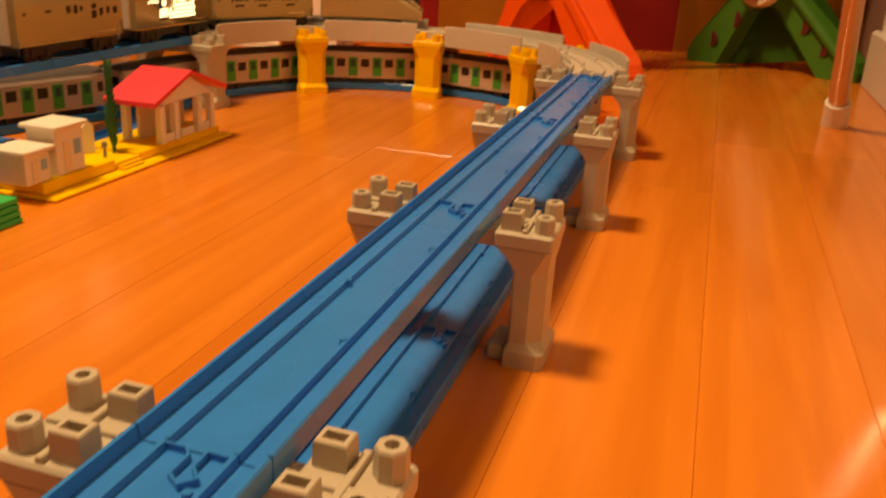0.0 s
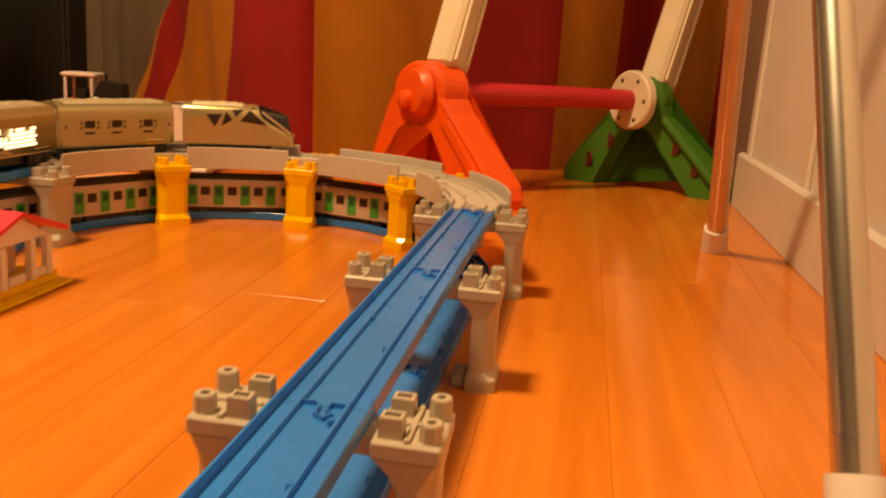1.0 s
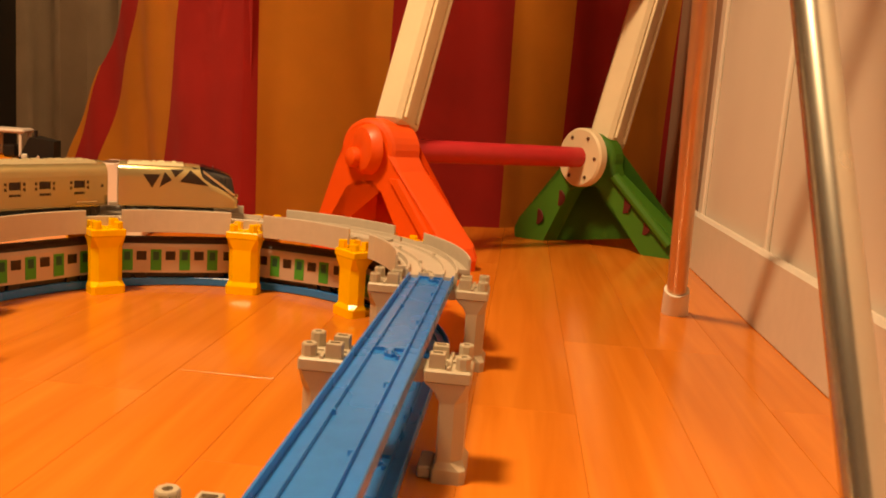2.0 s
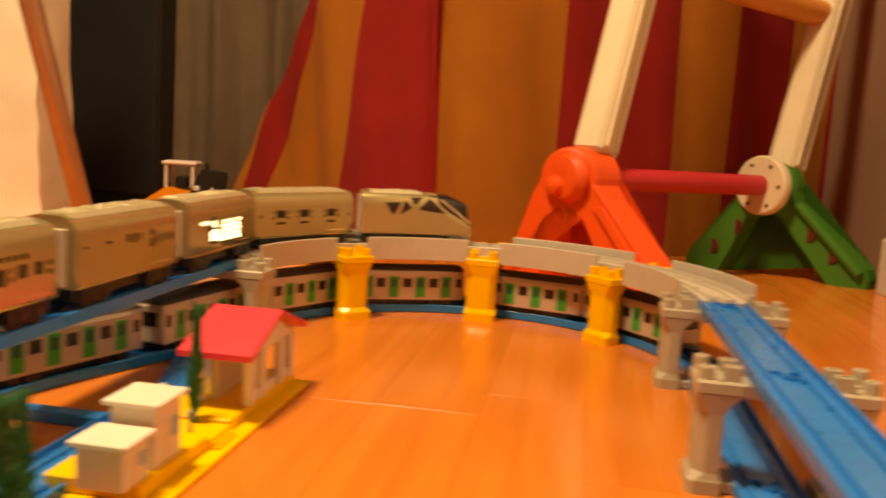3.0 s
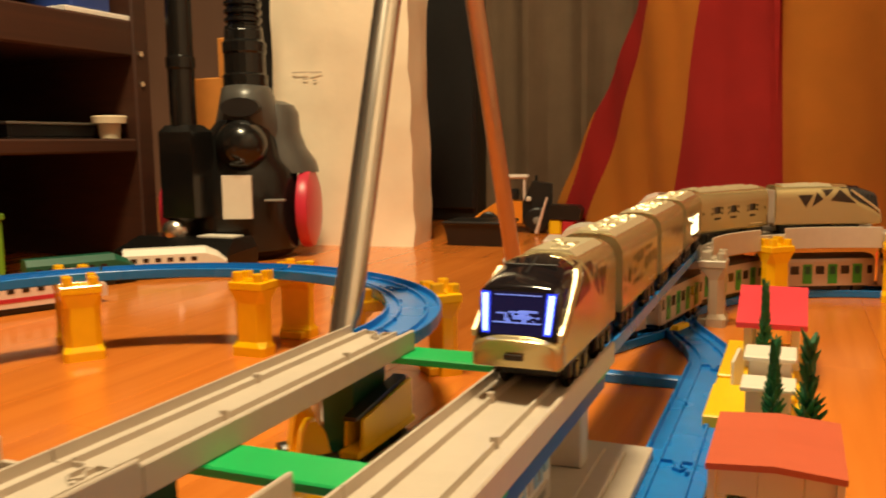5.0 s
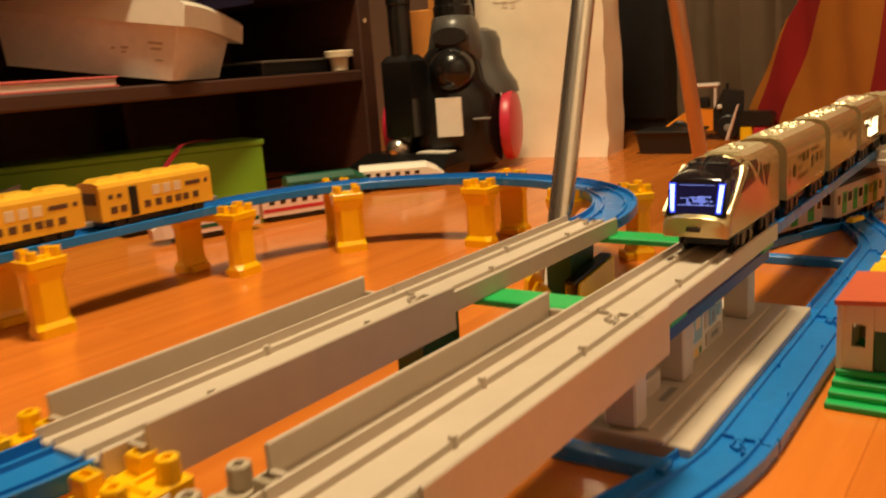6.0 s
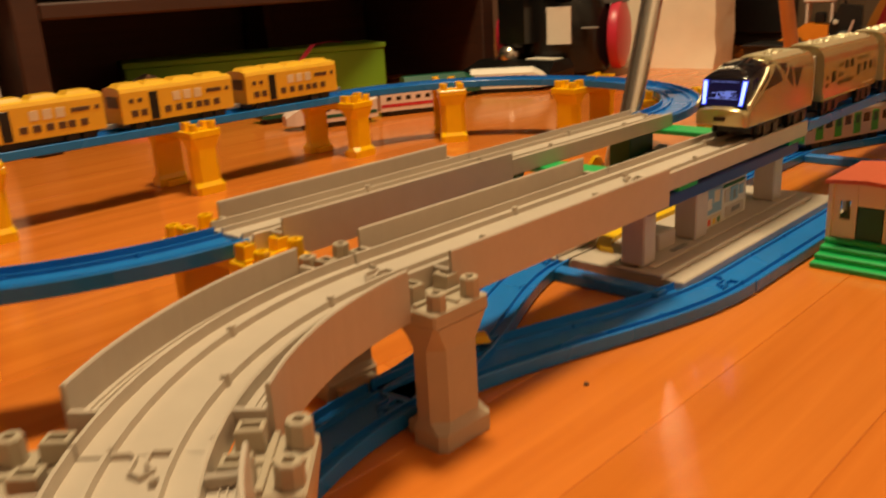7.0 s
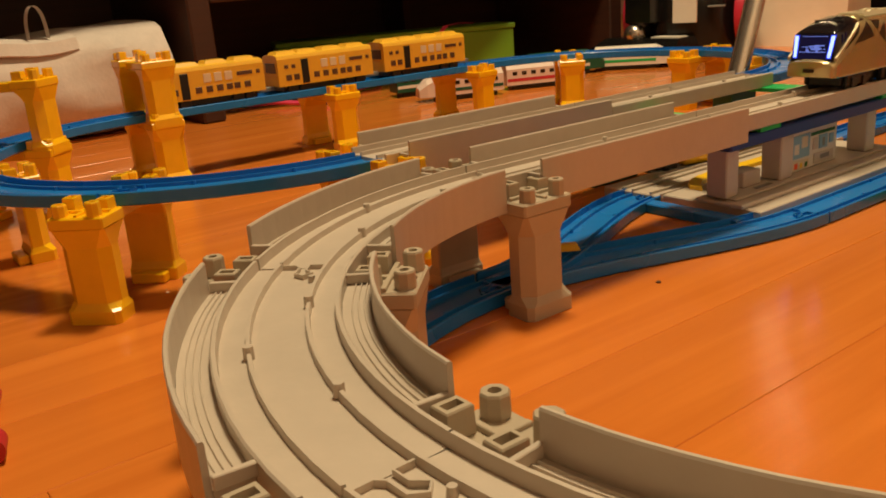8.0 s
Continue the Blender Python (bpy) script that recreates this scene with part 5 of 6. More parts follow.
def carriage(wins, label, seed, lit=False):
    e = root("train_car", Matrix.Identity(4), label, "toy train car", "champagne gold train cars")
    sec = section(0.0680)
    bm = bmesh.new()
    # roof and floor shell, leaving the flanks open between zl and zh
    zl, zh, X = 0.0250, 0.0535, 0.064
    top = [(y, z) for y, z in sec if z >= zh - 0.0002]
    for a, b in zip(top, top[1:]):
        bm.faces.new([bm.verts.new(p) for p in ((-X, *a), (X, *a), (X, *b), (-X, *b))])
    bm.faces.new([bm.verts.new(p) for p in ((-X, -0.0189, 0.0232), (X, -0.0189, 0.0232), (X, 0.0189, 0.0232), (-X, 0.0189, 0.0232))])
    for s in (-1, 1):
        bm.faces.new([bm.verts.new(p) for p in ((-X, s * 0.0189, 0.0232), (X, s * 0.0189, 0.0232), (X, s * 0.0195, zl), (-X, s * 0.0195, zl))])
        side_with_openings(bm, -X, X, zl, zh, 0.0195, s, wins)
    for x in (-X, X):
        bm.faces.new([bm.verts.new((x, y, z)) for y, z in sec])
    bmesh.ops.remove_doubles(bm, verts=bm.verts[:], dist=0.00003)
    part("body", bm, M_GOLD, e, smooth=True)
    for s in (-1, 1):
        for a, b, c, d in wins:
            part("window", boxed((a - 0.0003, s * 0.0179 - 0.0002, b - 0.0003), (c + 0.0003, s * 0.0179 + 0.0002, d + 0.0003), 0.00005), M_WINDOW, e)
        if lit:
            lattice = bmesh.new()
            rng = random.Random(2)
            for i in range(11):
                for j in range(5):
                    cx, cz = -0.0310 + i * 0.0041 * 1.0 + (0.002 if j % 2 else 0), 0.0325 + j * 0.0036
                    if (i > 8 and rng.random() < 0.55) or (j == 4 and rng.random() < 0.4):
                        continue
                    n = 8
                    prism(lattice, [(cx + 0.0017 * math.cos(2 * math.pi * q / n), cz + 0.0015 * math.sin(2 * math.pi * q / n)) for q in range(n)], s * 0.0191, s * 0.01975, 1)
            for i in range(5):
                prism(lattice, [(0.030 + i * 0.0035 + 0.0013 * math.cos(q * 0.785), 0.0478 + 0.001 * (i % 2) + 0.0011 * math.sin(q * 0.785)) for q in range(8)], s * 0.0191, s * 0.01975, 1)
            lt = part("lit_lattice", lattice, M_LIT, e, "brightly lit leaf-shaped window lattice")
            lt["kind"] = "stuff"
            bm = bmesh.new()
            prism(bm, [(0.0145, 0.0300), (0.0285, 0.0300)] + [(0.0215 + 0.007 * math.cos(radians(a)), 0.0448 + 0.0078 * math.sin(radians(a))) for a in range(0, 181, 20)], s * 0.0191, s * 0.01972, 1)
            arch = part("arch_window", bm, M_BLACK, e, "black arched window frame")
            for xx, zz, hh in ((0.0165, 0.0330, 0.0075), (0.0200, 0.0330, 0.0080), (0.0235, 0.0330, 0.0080), (0.0268, 0.0330, 0.0070), (0.0185, 0.0438, 0.0045), (0.0222, 0.0438, 0.0045)):
                bm = bmesh.new()
                prism(bm, [(xx - 0.0011, zz), (xx + 0.0011, zz), (xx + 0.0011, zz + hh), (xx, zz + hh + 0.0012), (xx - 0.0011, zz + hh)], s * 0.0195, s * 0.01995, 1)
                part("pane", bm, M_LIT, arch)
        part("step_strip", boxed((-0.052, s * 0.0191 - 0.0008, 0.0275), (-0.030, s * 0.0191 + 0.0008, 0.0282), 0.0002), M_GOLDROOF, e)
    for x in (-0.0646, 0.0646):
        bm = bmesh.new()
        box(bm, (x - 0.0012, -0.0125, 0.0245), (x + 0.0012, 0.0125, 0.0600), 0.0008)
        part("gangway", bm, M_GRAY, e)
    roof_kit(e, -0.056, 0.056, 0.0680, seed, M_GOLDROOF)
    chassis(e, -0.058, 0.058)
    wheels(e, (-0.048, -0.032, 0.032, 0.048))
    coupling(e, -0.0695)
    return e


def settle(e, dz=-0.0084):
    """Lower the shell of a car onto its running gear."""
    for c in e.children:
        if c.name.split(".")[0] not in ("wheel", "underframe", "bogie_frame", "coupler"):
            c.matrix_basis = Matrix.Translation((0, 0, dz)) @ c.matrix_basis
    return e


def W(f0, f1, z0, z1):
    """A window from fractions along the flank (front to rear) and up it."""
    return (0.064 - 0.128 * f1, 0.0250 + 0.0285 * z0, 0.064 - 0.128 * f0, 0.0250 + 0.0285 * z1)


WIN_A = [W(0.05, 0.085, 0.30, 0.42), W(0.05, 0.085, 0.52, 0.64), W(0.14, 0.215, 0.42, 0.72)] + [W(0.265 + 0.045 * i, 0.295 + 0.045 * i, 0.28, 0.42) for i in range(6)] + \
        [W(0.265, 0.295, 0.52, 0.64), W(0.315, 0.345, 0.52, 0.64), W(0.265, 0.295, 0.80, 0.92), W(0.315, 0.345, 0.80, 0.92), W(0.37, 0.435, 0.70, 0.95), W(0.47, 0.535, 0.70, 0.95)] + \
        [W(0.59 + 0.045 * i, 0.62 + 0.045 * i, 0.84, 0.95) for i in range(5)] + \
        [W(0.60, 0.655, 0.40, 0.72), W(0.68, 0.70, 0.44, 0.56), W(0.68, 0.70, 0.60, 0.72), W(0.73, 0.79, 0.48, 0.74), W(0.84, 0.90, 0.48, 0.74), W(0.935, 0.965, 0.44, 0.56), W(0.935, 0.965, 0.62, 0.74)]
WIN_B = [W(0.06, 0.09, 0.78, 0.84), W(0.25, 0.31, 0.80, 0.86)] + [W(0.44, 0.485, 0.74, 0.94), W(0.51, 0.55, 0.70, 0.94), W(0.57, 0.60, 0.76, 0.90), W(0.68, 0.735, 0.80, 0.94), W(0.68, 0.735, 0.52, 0.74), W(0.76, 0.80, 0.58, 0.80), W(0.83, 0.87, 0.62, 0.82), W(0.90, 0.95, 0.60, 0.80)]
WIN_D = [W(0.04, 0.06, 0.60, 0.70), W(0.94, 0.96, 0.60, 0.70)] + [w for f in (0.20, 0.43, 0.71) for w in (W(f, f + 0.09, 0.60, 0.86), W(f, f + 0.09, 0.38, 0.46), W(f - 0.035, f - 0.015, 0.74, 0.84), W(f - 0.035, f - 0.015, 0.56, 0.66), W(f + 0.105, f + 0.125, 0.74, 0.84), W(f + 0.105, f + 0.125, 0.56, 0.66))]

MAIN = Line(seg(R, -0.864, R, 0) + arc(0, 0, R, 0, 180, 90) + seg(-R, 0, -R, -0.864) + arc(0, -0.864, R, 180, 360, 90))
RAIL = BED + 0.0062


def ride(e, line, s, z, half=0.040):
    a, b = line.at(s - half), line.at(s + half)
    d = b - a
    e.matrix_basis = Matrix.Translation((a + b) / 2 + Vector((0, 0, z))) @ Matrix.Rotation(math.atan2(d.y, d.x), 4, "Z")


NOSE = 0.864 + math.pi * R + 0.535     # where the lit nose stands along the main loop
ride(settle(driving_car(True, "champagne gold toy train head car with lit blue-white headlights")), MAIN, NOSE - 0.061, RAIL)
ride(settle(carriage(WIN_A, "champagne gold toy train car with many small windows", 6)), MAIN, NOSE - 0.061 - 0.144, RAIL)
ride(settle(carriage(WIN_B, "champagne gold toy train car with few high windows", 7)), MAIN, NOSE - 0.061 - 0.291, RAIL)
ride(settle(carriage([], "champagne gold toy train car with a brightly lit lattice window", 8, True)), MAIN, NOSE - 0.061 - 0.439, RAIL)
ride(settle(carriage(WIN_D, "champagne gold toy train car with square compartment windows", 9)), MAIN, NOSE - 0.061 - 0.585, RAIL)
tail = settle(driving_car(False, "champagne gold toy train tail car with dark unlit cab"))
ride(tail, MAIN, NOSE - 0.061 - 0.730, RAIL)
tail.matrix_basis = tail.matrix_basis @ Matrix.Rotation(math.pi, 4, "Z")


def green_car(front=False):
    e = root("commuter_car", Matrix.Identity(4), "silver-beige toy commuter car with green doors" + (" and green front" if front else ""), "toy train car", "green-door commuter cars")
    X, t, w = 0.063, 0.0455, 0.0180
    bm = bmesh.new()
    sec = [(w, 0.010), (w, 0.0375), (w * 0.94, 0.041), (-w * 0.94, 0.041), (-w, 0.0375), (-w, 0.010)]
    loft(bm, [[(x, y, z) for y, z in sec] for x in (-X, X)])
    part("body", bm, M_SILVER, e)
    bm = bmesh.new()
    loft(bm, [[(x, y, z) for y, z in ((w * 0.95, 0.0412), (w * 0.80, 0.0436), (w * 0.4, 0.0452), (-w * 0.4, 0.0452), (-w * 0.80, 0.0436), (-w * 0.95, 0.0412))] for x in (-X, X)])
    part("roof", bm, M_BROWNROOF, e)
    for s in (-1, 1):
        for x in (-0.043, -0.0145, 0.0145, 0.043):
            d = part("door", boxed((x - 0.0055, s * w - 0.0004, 0.0125), (x + 0.0055, s * w + 0.0005, 0.0350), 0.0002), M_DOORGREEN, e, "green sliding door")
            part("door_window", boxed((x - 0.0030, s * w + s * 0.0002 - 0.0005, 0.0235), (x + 0.0030, s * w + s * 0.0002 + 0.0005, 0.0325), 0.0001), M_DKGREEN, d)
        for x in (-0.0575, -0.0290, 0.0, 0.0290, 0.0575):
            h = 0.0050 if abs(x) < 0.05 else 0.0030
            part("window", boxed((x - h, s * w - 0.0004, 0.0235), (x + h, s * w + 0.0004, 0.0330), 0.0002), M_WINDOW, e)
    for x in (-1, 1):
        m = M_DOORGREEN if (front and x > 0) else M_SILVER
        part("end_face", boxed((x * X - 0.0012, -w + 0.001, 0.0105), (x * X + 0.0012, w - 0.001, 0.0400), 0.0008), m, e)
        part("end_window", boxed((x * (X + 0.001) - 0.0006, -0.012, 0.0235), (x * (X + 0.001) + 0.0006, 0.012, 0.0350), 0.0004), M_WINDOW, e)
    bm = bmesh.new()
    box(bm, (-0.056, -0.013, 0.0040), (0.056, 0.013, 0.0100), 0.001)
    part("underframe", bm, M_BLACK, e)
    wheels(e, (-0.045, -0.030, 0.030, 0.045), 0.0062)
    coupling(e, -0.0675)
    return e


LOW = Line(seg(R - 0.004, -0.6, R - 0.004, 0) + arc(0, 0, R, 0, 180, 90) + ease(-R, 0, LB, -0.235, 12) + seg(LB, -0.235, LB, -0.385))
low_car = green_car(True)
ride(low_car, LOW, 0.6 + 0.855, 0.0044)
mid_car = green_car()
ride(mid_car, LOW, 0.6 + 0.855 - 0.140, 0.0044)
for k in range(2, 6):
    c = copy_thing(mid_car, Matrix.Identity(4))
    ride(c, LOW, 0.6 + 0.855 - 0.140 * k, 0.0044)


def yellow_car():
    e = root("railcar", Matrix.Identity(4), "yellow toy railcar with printed brown windows", "toy train car", "yellow railcars")
    X, w = 0.063, 0.0178
    bm = bmesh.new()
    sec = [(w, 0.011), (w, 0.041), (w * 0.92, 0.0445), (w * 0.5, 0.0462), (-w * 0.5, 0.0462), (-w * 0.92, 0.0445), (-w, 0.041), (-w, 0.011)]
    loft(bm, [[(x, y, z) for y, z in sec] for x in (-X, X)])
    part("body", bm, M_YTRAIN, e)
    for x in (-0.045, -0.012, 0.020, 0.047):
        bm = bmesh.new()
        hull(bm, [(x + a, b, 0.0455) for a in (-0.013, 0.013) for b in (-0.011, 0.011)] + [(x + a, b, 0.0492) for a in (-0.010, 0.010) for b in (-0.008, 0.008)])
        part("roof_unit", bm, M_YTRAIN, e)
    for s in (-1, 1):
        part("door", boxed((0.024, s * w - 0.0004, 0.0120), (0.033, s * w + 0.0005, 0.0390), 0.0002), M_BLACK, e, "dark sliding door")
        for k, x in enumerate((0.050, 0.040, 0.014, 0.002, -0.010, -0.021, -0.030, -0.042)):
            part("lower_window", boxed((x - 0.0036, s * w - 0.0004, 0.0170), (x + 0.0036, s * w + 0.0004, 0.0235), 0.0002), M_BROWN, e)
        for x in (0.003, -0.009, -0.021):
            part("upper_window", boxed((x - 0.0042, s * w - 0.0004, 0.0275), (x + 0.0042, s * w + 0.0004, 0.0365), 0.0002), M_CREAM, e)
        for x, h in ((0.052, 0.0025), (0.043, 0.0025), (-0.040, 0.0090), (-0.056, 0.0022)):
            part("upper_print", boxed((x - h, s * w - 0.0004, 0.0305), (x + h, s * w + 0.0004, 0.0345), 0.0002), M_BROWN, e)
    for x in (-1, 1):
        part("end_window", boxed((x * X - 0.0006, -0.012, 0.0260), (x * X + 0.0006, 0.012, 0.0370), 0.0003), M_BROWN, e)
        part("end_panel", boxed((x * X - 0.0005, -0.0165, 0.0125), (x * X + 0.0004, 0.0165, 0.0240), 0.0003), M_YTRAIN, e)
    bm = bmesh.new()
    box(bm, (-0.055, -0.013, 0.0040), (0.055, 0.013, 0.0110), 0.001)
    part("underframe", bm, M_BLACK, e)
    wheels(e, (-0.045, -0.030, 0.030, 0.045), 0.0065)
    coupling(e, -0.0690)
    return e


LOOP2 = Line(arc(QX, QN, QR, 0, 180, 60) + seg(QX - QR, QN, QX - QR, QS) + arc(QX, QS, QR, 180, 360, 60))
rail_car = yellow_car()
s0 = math.pi * QR + (QN + 0.397)
ride(rail_car, LOOP2, s0 + 0.126, BED + 0.0044)
for k in (1, 2):
    c = copy_thing(rail_car, Matrix.Identity(4))
    ride(c, LOOP2, s0 + 0.126 + 0.143 * k, BED + 0.0044)

# ---------------------------------------------------------------- raised station under the gray viaduct
def station():
    e = root("toy_station", Matrix.Translation((-0.25, -0.52, 0)), "gray plastic toy station with platform, posts and blue roof beam", "toy station")
    o = Vector((-0.25, -0.52, 0))
    def b(name, lo, hi, m, c=0.0008, lab="", par=None):
        bm = boxed([lo[i] - o[i] for i in range(3)], [hi[i] - o[i] for i in range(3)], c)
        return part(name, bm, m, par or e, lab)
    b("platform", (-0.262, -0.653, 0.0), (-0.177, -0.400, 0.0098), M_GRAY, lab="pale platform slab")
    b("plinth", (-0.229, -0.657, 0.0099), (-0.189, -0.420, 0.0132), M_GRAY)
    b("step", (-0.225, -0.650, 0.0133), (-0.199, -0.424, 0.0150), M_GRAY)
    b("track_base", (-0.322, -0.653, 0.0), (-0.2625, -0.385, 0.0078), M_GRAY, lab="gray base with grooves for the track")
    for x in (-0.302, -0.292, -0.274, -0.264):
        b("guide_rib", (x - 0.0008, -0.653, 0.0079), (x + 0.0008, -0.385, 0.0100), M_GRAY, 0.0002)
    bm = bmesh.new()
    curve = [(-0.250, -0.628), (-0.257, -0.621), (-0.263, -0.610), (-0.266, -0.595), (-0.267, -0.570), (-0.266, -0.540), (-0.265, -0.500), (-0.265, -0.440)]
    for (xa, ya), (xb, yb) in zip(curve, curve[1:]):
        hull(bm, [(x + d - o.x, y - o.y, z) for x, y in ((xa, ya), (xb, yb)) for d, z in ((-0.0058, 0.0079), (0.0068, 0.0079), (-0.0050, 0.0130), (0.0060, 0.0130))])
    part("yellow_line", bm, M_YBASE, e, "raised yellow safety line")
    for y, h in ((-0.6475, 0.0075), (-0.578, 0.0085), (-0.4525, 0.0075)):
        b("post", (-0.221, y - h, 0.0151), (-0.204, y + h, 0.0500), M_GRAY, 0.001)
    b("roof_beam", (-0.240, -0.658, 0.0502), (-0.1985, -0.430, 0.0590), M_NAVY, 0.001, "dark blue roof beam")
    board = b("poster_board", (-0.2135, -0.5680, 0.0151), (-0.2105, -0.496, 0.0480), M_WHITE, 0.0005, "poster board with faded pictures")
    picture = ((-0.544, -0.519, 0.0255, 0.0438, M_BLUEAD), (-0.541, -0.534, 0.0290, 0.0370, M_WHITE), (-0.531, -0.522, 0.0330, 0.0420, M_CREAM), (-0.517, -0.482, 0.0405, 0.0430, M_TREE), (-0.514, -0.507, 0.0290, 0.0385, M_GRAY),
               (-0.505, -0.493, 0.0285, 0.0395, M_BLUEAD), (-0.501, -0.497, 0.0300, 0.0370, M_DKGRAY), (-0.490, -0.484, 0.0310, 0.0385, M_BLUEAD), (-0.544, -0.520, 0.0166, 0.0236, M_CREAM), (-0.541, -0.536, 0.0175, 0.0222, M_TOYORANGE),
               (-0.533, -0.529, 0.0175, 0.0215, M_YBASE), (-0.526, -0.522, 0.0175, 0.0215, M_TOYGREEN), (-0.512, -0.484, 0.0175, 0.0255, M_GRAY), (-0.504, -0.490, 0.0200, 0.0238, M_DKGRAY))
    for k, (y0, y1, z0, z1, m) in enumerate(picture):
        b("poster_picture", (-0.2106, y0 - 0.018, z0), (-0.2099 + 0.00004 * k, y1 - 0.018, z1), m, 0.0001, par=board)
    b("bench", (-0.228, -0.622, 0.0151), (-0.212, -0.600, 0.0270), M_GRAY, 0.0008)
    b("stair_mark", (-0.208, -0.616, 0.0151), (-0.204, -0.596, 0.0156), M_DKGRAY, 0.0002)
    return e


station()
for y, x0, x1 in ((-0.440, -0.352, -0.1965), (-0.613, -0.366, -0.1965)):
    e = root("station_girder", Matrix.Translation(((x0 + x1) / 2, y, 0.0)), "green plastic girder tying the two viaducts on dark green posts", "girder", "station girders")
    L = (x1 - x0) / 2
    part("beam", boxed((-L, -0.0125, 0.0592), (L, 0.0125, 0.0636), 0.0008), M_GREEN, e, "bright green beam")
    part("coupling_tab", boxed((-L + 0.022, -0.006, 0.0637), (-L + 0.042, 0.006, 0.0640), 0.0001), M_GREEN, e)
    part("post", boxed((-L - 0.006, -0.018, 0.0), (-L + 0.016, 0.022, 0.0590), 0.001), M_DKGREEN, e, "dark green post")
    part("post_foot", boxed((-L - 0.012, -0.026, 0.0), (-L + 0.0215, 0.030, 0.004), 0.001), M_DKGREEN, e)


def wagon():
    e = root("toy_wagon", Matrix.Translation((-0.3290, -0.443, 0)), "narrow yellow open toy tipper with a black tilted load floor", "toy wagon")
    for x0, x1 in ((-0.0060, -0.0045), (0.0042, 0.0060)):
        bm = bmesh.new()
        hull(bm, [(x, y, z) for x in (x0, x1) for y, z in ((-0.030, 0.015), (0.034, 0.015), (-0.028, 0.031), (0.034, 0.039))])
        part("side_panel", bm, M_YBASE, e)
    part("end_panel", boxed((-0.0044, 0.0316, 0.016), (0.0041, 0.034, 0.037), 0.0005), M_YBASE, e)
    bm = bmesh.new()
    hull(bm, [(x, y, z) for x in (-0.0044, 0.0041) for y, z in ((-0.033, 0.031), (-0.033, 0.0335), (0.031, 0.0385), (0.031, 0.0415))])
    part("load", bm, M_BLACK, e, "black tilted load floor")
    part("running_board", boxed((-0.0065, -0.036, 0.0104), (0.0065, 0.038, 0.0148), 0.0008), M_YBASE, e)
    for y in (-0.026, 0.022):
        bm = bmesh.new()
        tube(bm, (-0.0062, y, 0.0052), (0.0062, y, 0.0052), 0.0052, n=14)
        part("wheel_set", bm, M_BLACK, e)
    return e


wagon()


def claw():
    """Loose orange digger claw beside the tipper."""
    e = root("toy_claw", Matrix.Translation((-0.356, -0.480, 0)) @ Matrix.Rotation(radians(50), 4, "Z"), "orange-yellow upright toy digger claw on black wheels", "toy piece", "loose toy pieces")
    part("carrier", boxed((-0.014, -0.024, 0.008), (0.014, 0.016, 0.012), 0.001), M_YELLOW, e)
    for y, lean, h in ((-0.016, 0.004, 0.034), (0.004, -0.003, 0.040)):
        bm = bmesh.new()
        for z0, z1, w0, w1 in ((0.0121, 0.022, 0.009, 0.0075), (0.022, h - 0.006, 0.0075, 0.006), (h - 0.006, h, 0.006, 0.0022)):
            hull(bm, [(x * w, y + lean * (z / h) + d, z) for z, w in ((z0, w0), (z1, w1)) for x in (-1, 1) for d in (-0.0045, 0.0045)])
        part("claw_arm", bm, M_YELLOW, e)
    for y in (-0.020, 0.010):
        bm = bmesh.new()
        lathe(bm, [(0.003, -0.013), (0.008, -0.012), (0.008, 0.012), (0.003, 0.013)], at=(0, y, 0.008), axis="X", n=16)
        part("wheel_set", bm, M_BLACK, e)
    return e


claw()


def white_arch():
    bm = bmesh.new()
    ring = [Vector((-0.372 + 0.010 * math.cos(a), -0.425, 0.003 + 0.040 * math.sin(a))) for a in [math.pi * k / 10 for k in range(11)]]
    for a, b in zip(ring, ring[1:]):
        tube(bm, a, b, 0.003, n=8)
    tagged(part("toy_arch", bm, M_WHITE, smooth=True), "small white plastic toy arch standing on the floor", "toy piece", "loose toy pieces")


white_arch()


def tank():
    e = root("toy_tank_wagon", Matrix.Translation((-0.318, -0.556, 0)) @ Matrix.Rotation(radians(70), 4, "Z"), "yellow tank on a dark toy wagon chassis", "toy wagon", "loose toy pieces")
    bm = bmesh.new()
    lathe(bm, [(0.002, -0.016), (0.008, -0.015), (0.010, -0.012), (0.010, 0.012), (0.008, 0.015), (0.002, 0.016)], at=(0.012, 0, 0.018), axis="X", n=20)
    part("tank", bm, M_YELLOW, e, smooth=True)
    part("chassis", boxed((-0.034, -0.010, 0.005), (0.034, 0.010, 0.0085), 0.001), M_DKGRAY, e)
    part("box", boxed((-0.032, -0.009, 0.0087), (-0.010, 0.009, 0.020), 0.001), M_BLACK, e)
    for x in (-0.022, 0.022):
        bm = bmesh.new()
        lathe(bm, [(0.002, -0.011), (0.005, -0.010), (0.005, 0.010), (0.002, 0.011)], at=(x, 0, 0.005), axis="Y", n=14)
        part("wheel_set", bm, M_BLACK, e)
    return e


tank()


def red_rod():
    e = root("red_connector", Matrix.Translation((-0.292, -1.120, 0)), "dark red plastic toy rod with round ends", "toy piece")
    bm = bmesh.new()
    tube(bm, (-0.02, -0.004, 0.0062), (0.070, -0.0165, 0.0062), 0.0028, n=14)
    part("rod", bm, M_BRICKRED, e, smooth=True)
    for q in ((0.012, -0.0075, 0.0062), (0.065, -0.0150, 0.0062)):
        bm = bmesh.new()
        tube(bm, Vector(q) - Vector((0.006, -0.0016, 0)), Vector(q) + Vector((0.006, -0.0016, 0)), 0.0062, n=16)
        part("rod_end", bm, M_TOYRED, e, smooth=True)
    return e


red_rod()


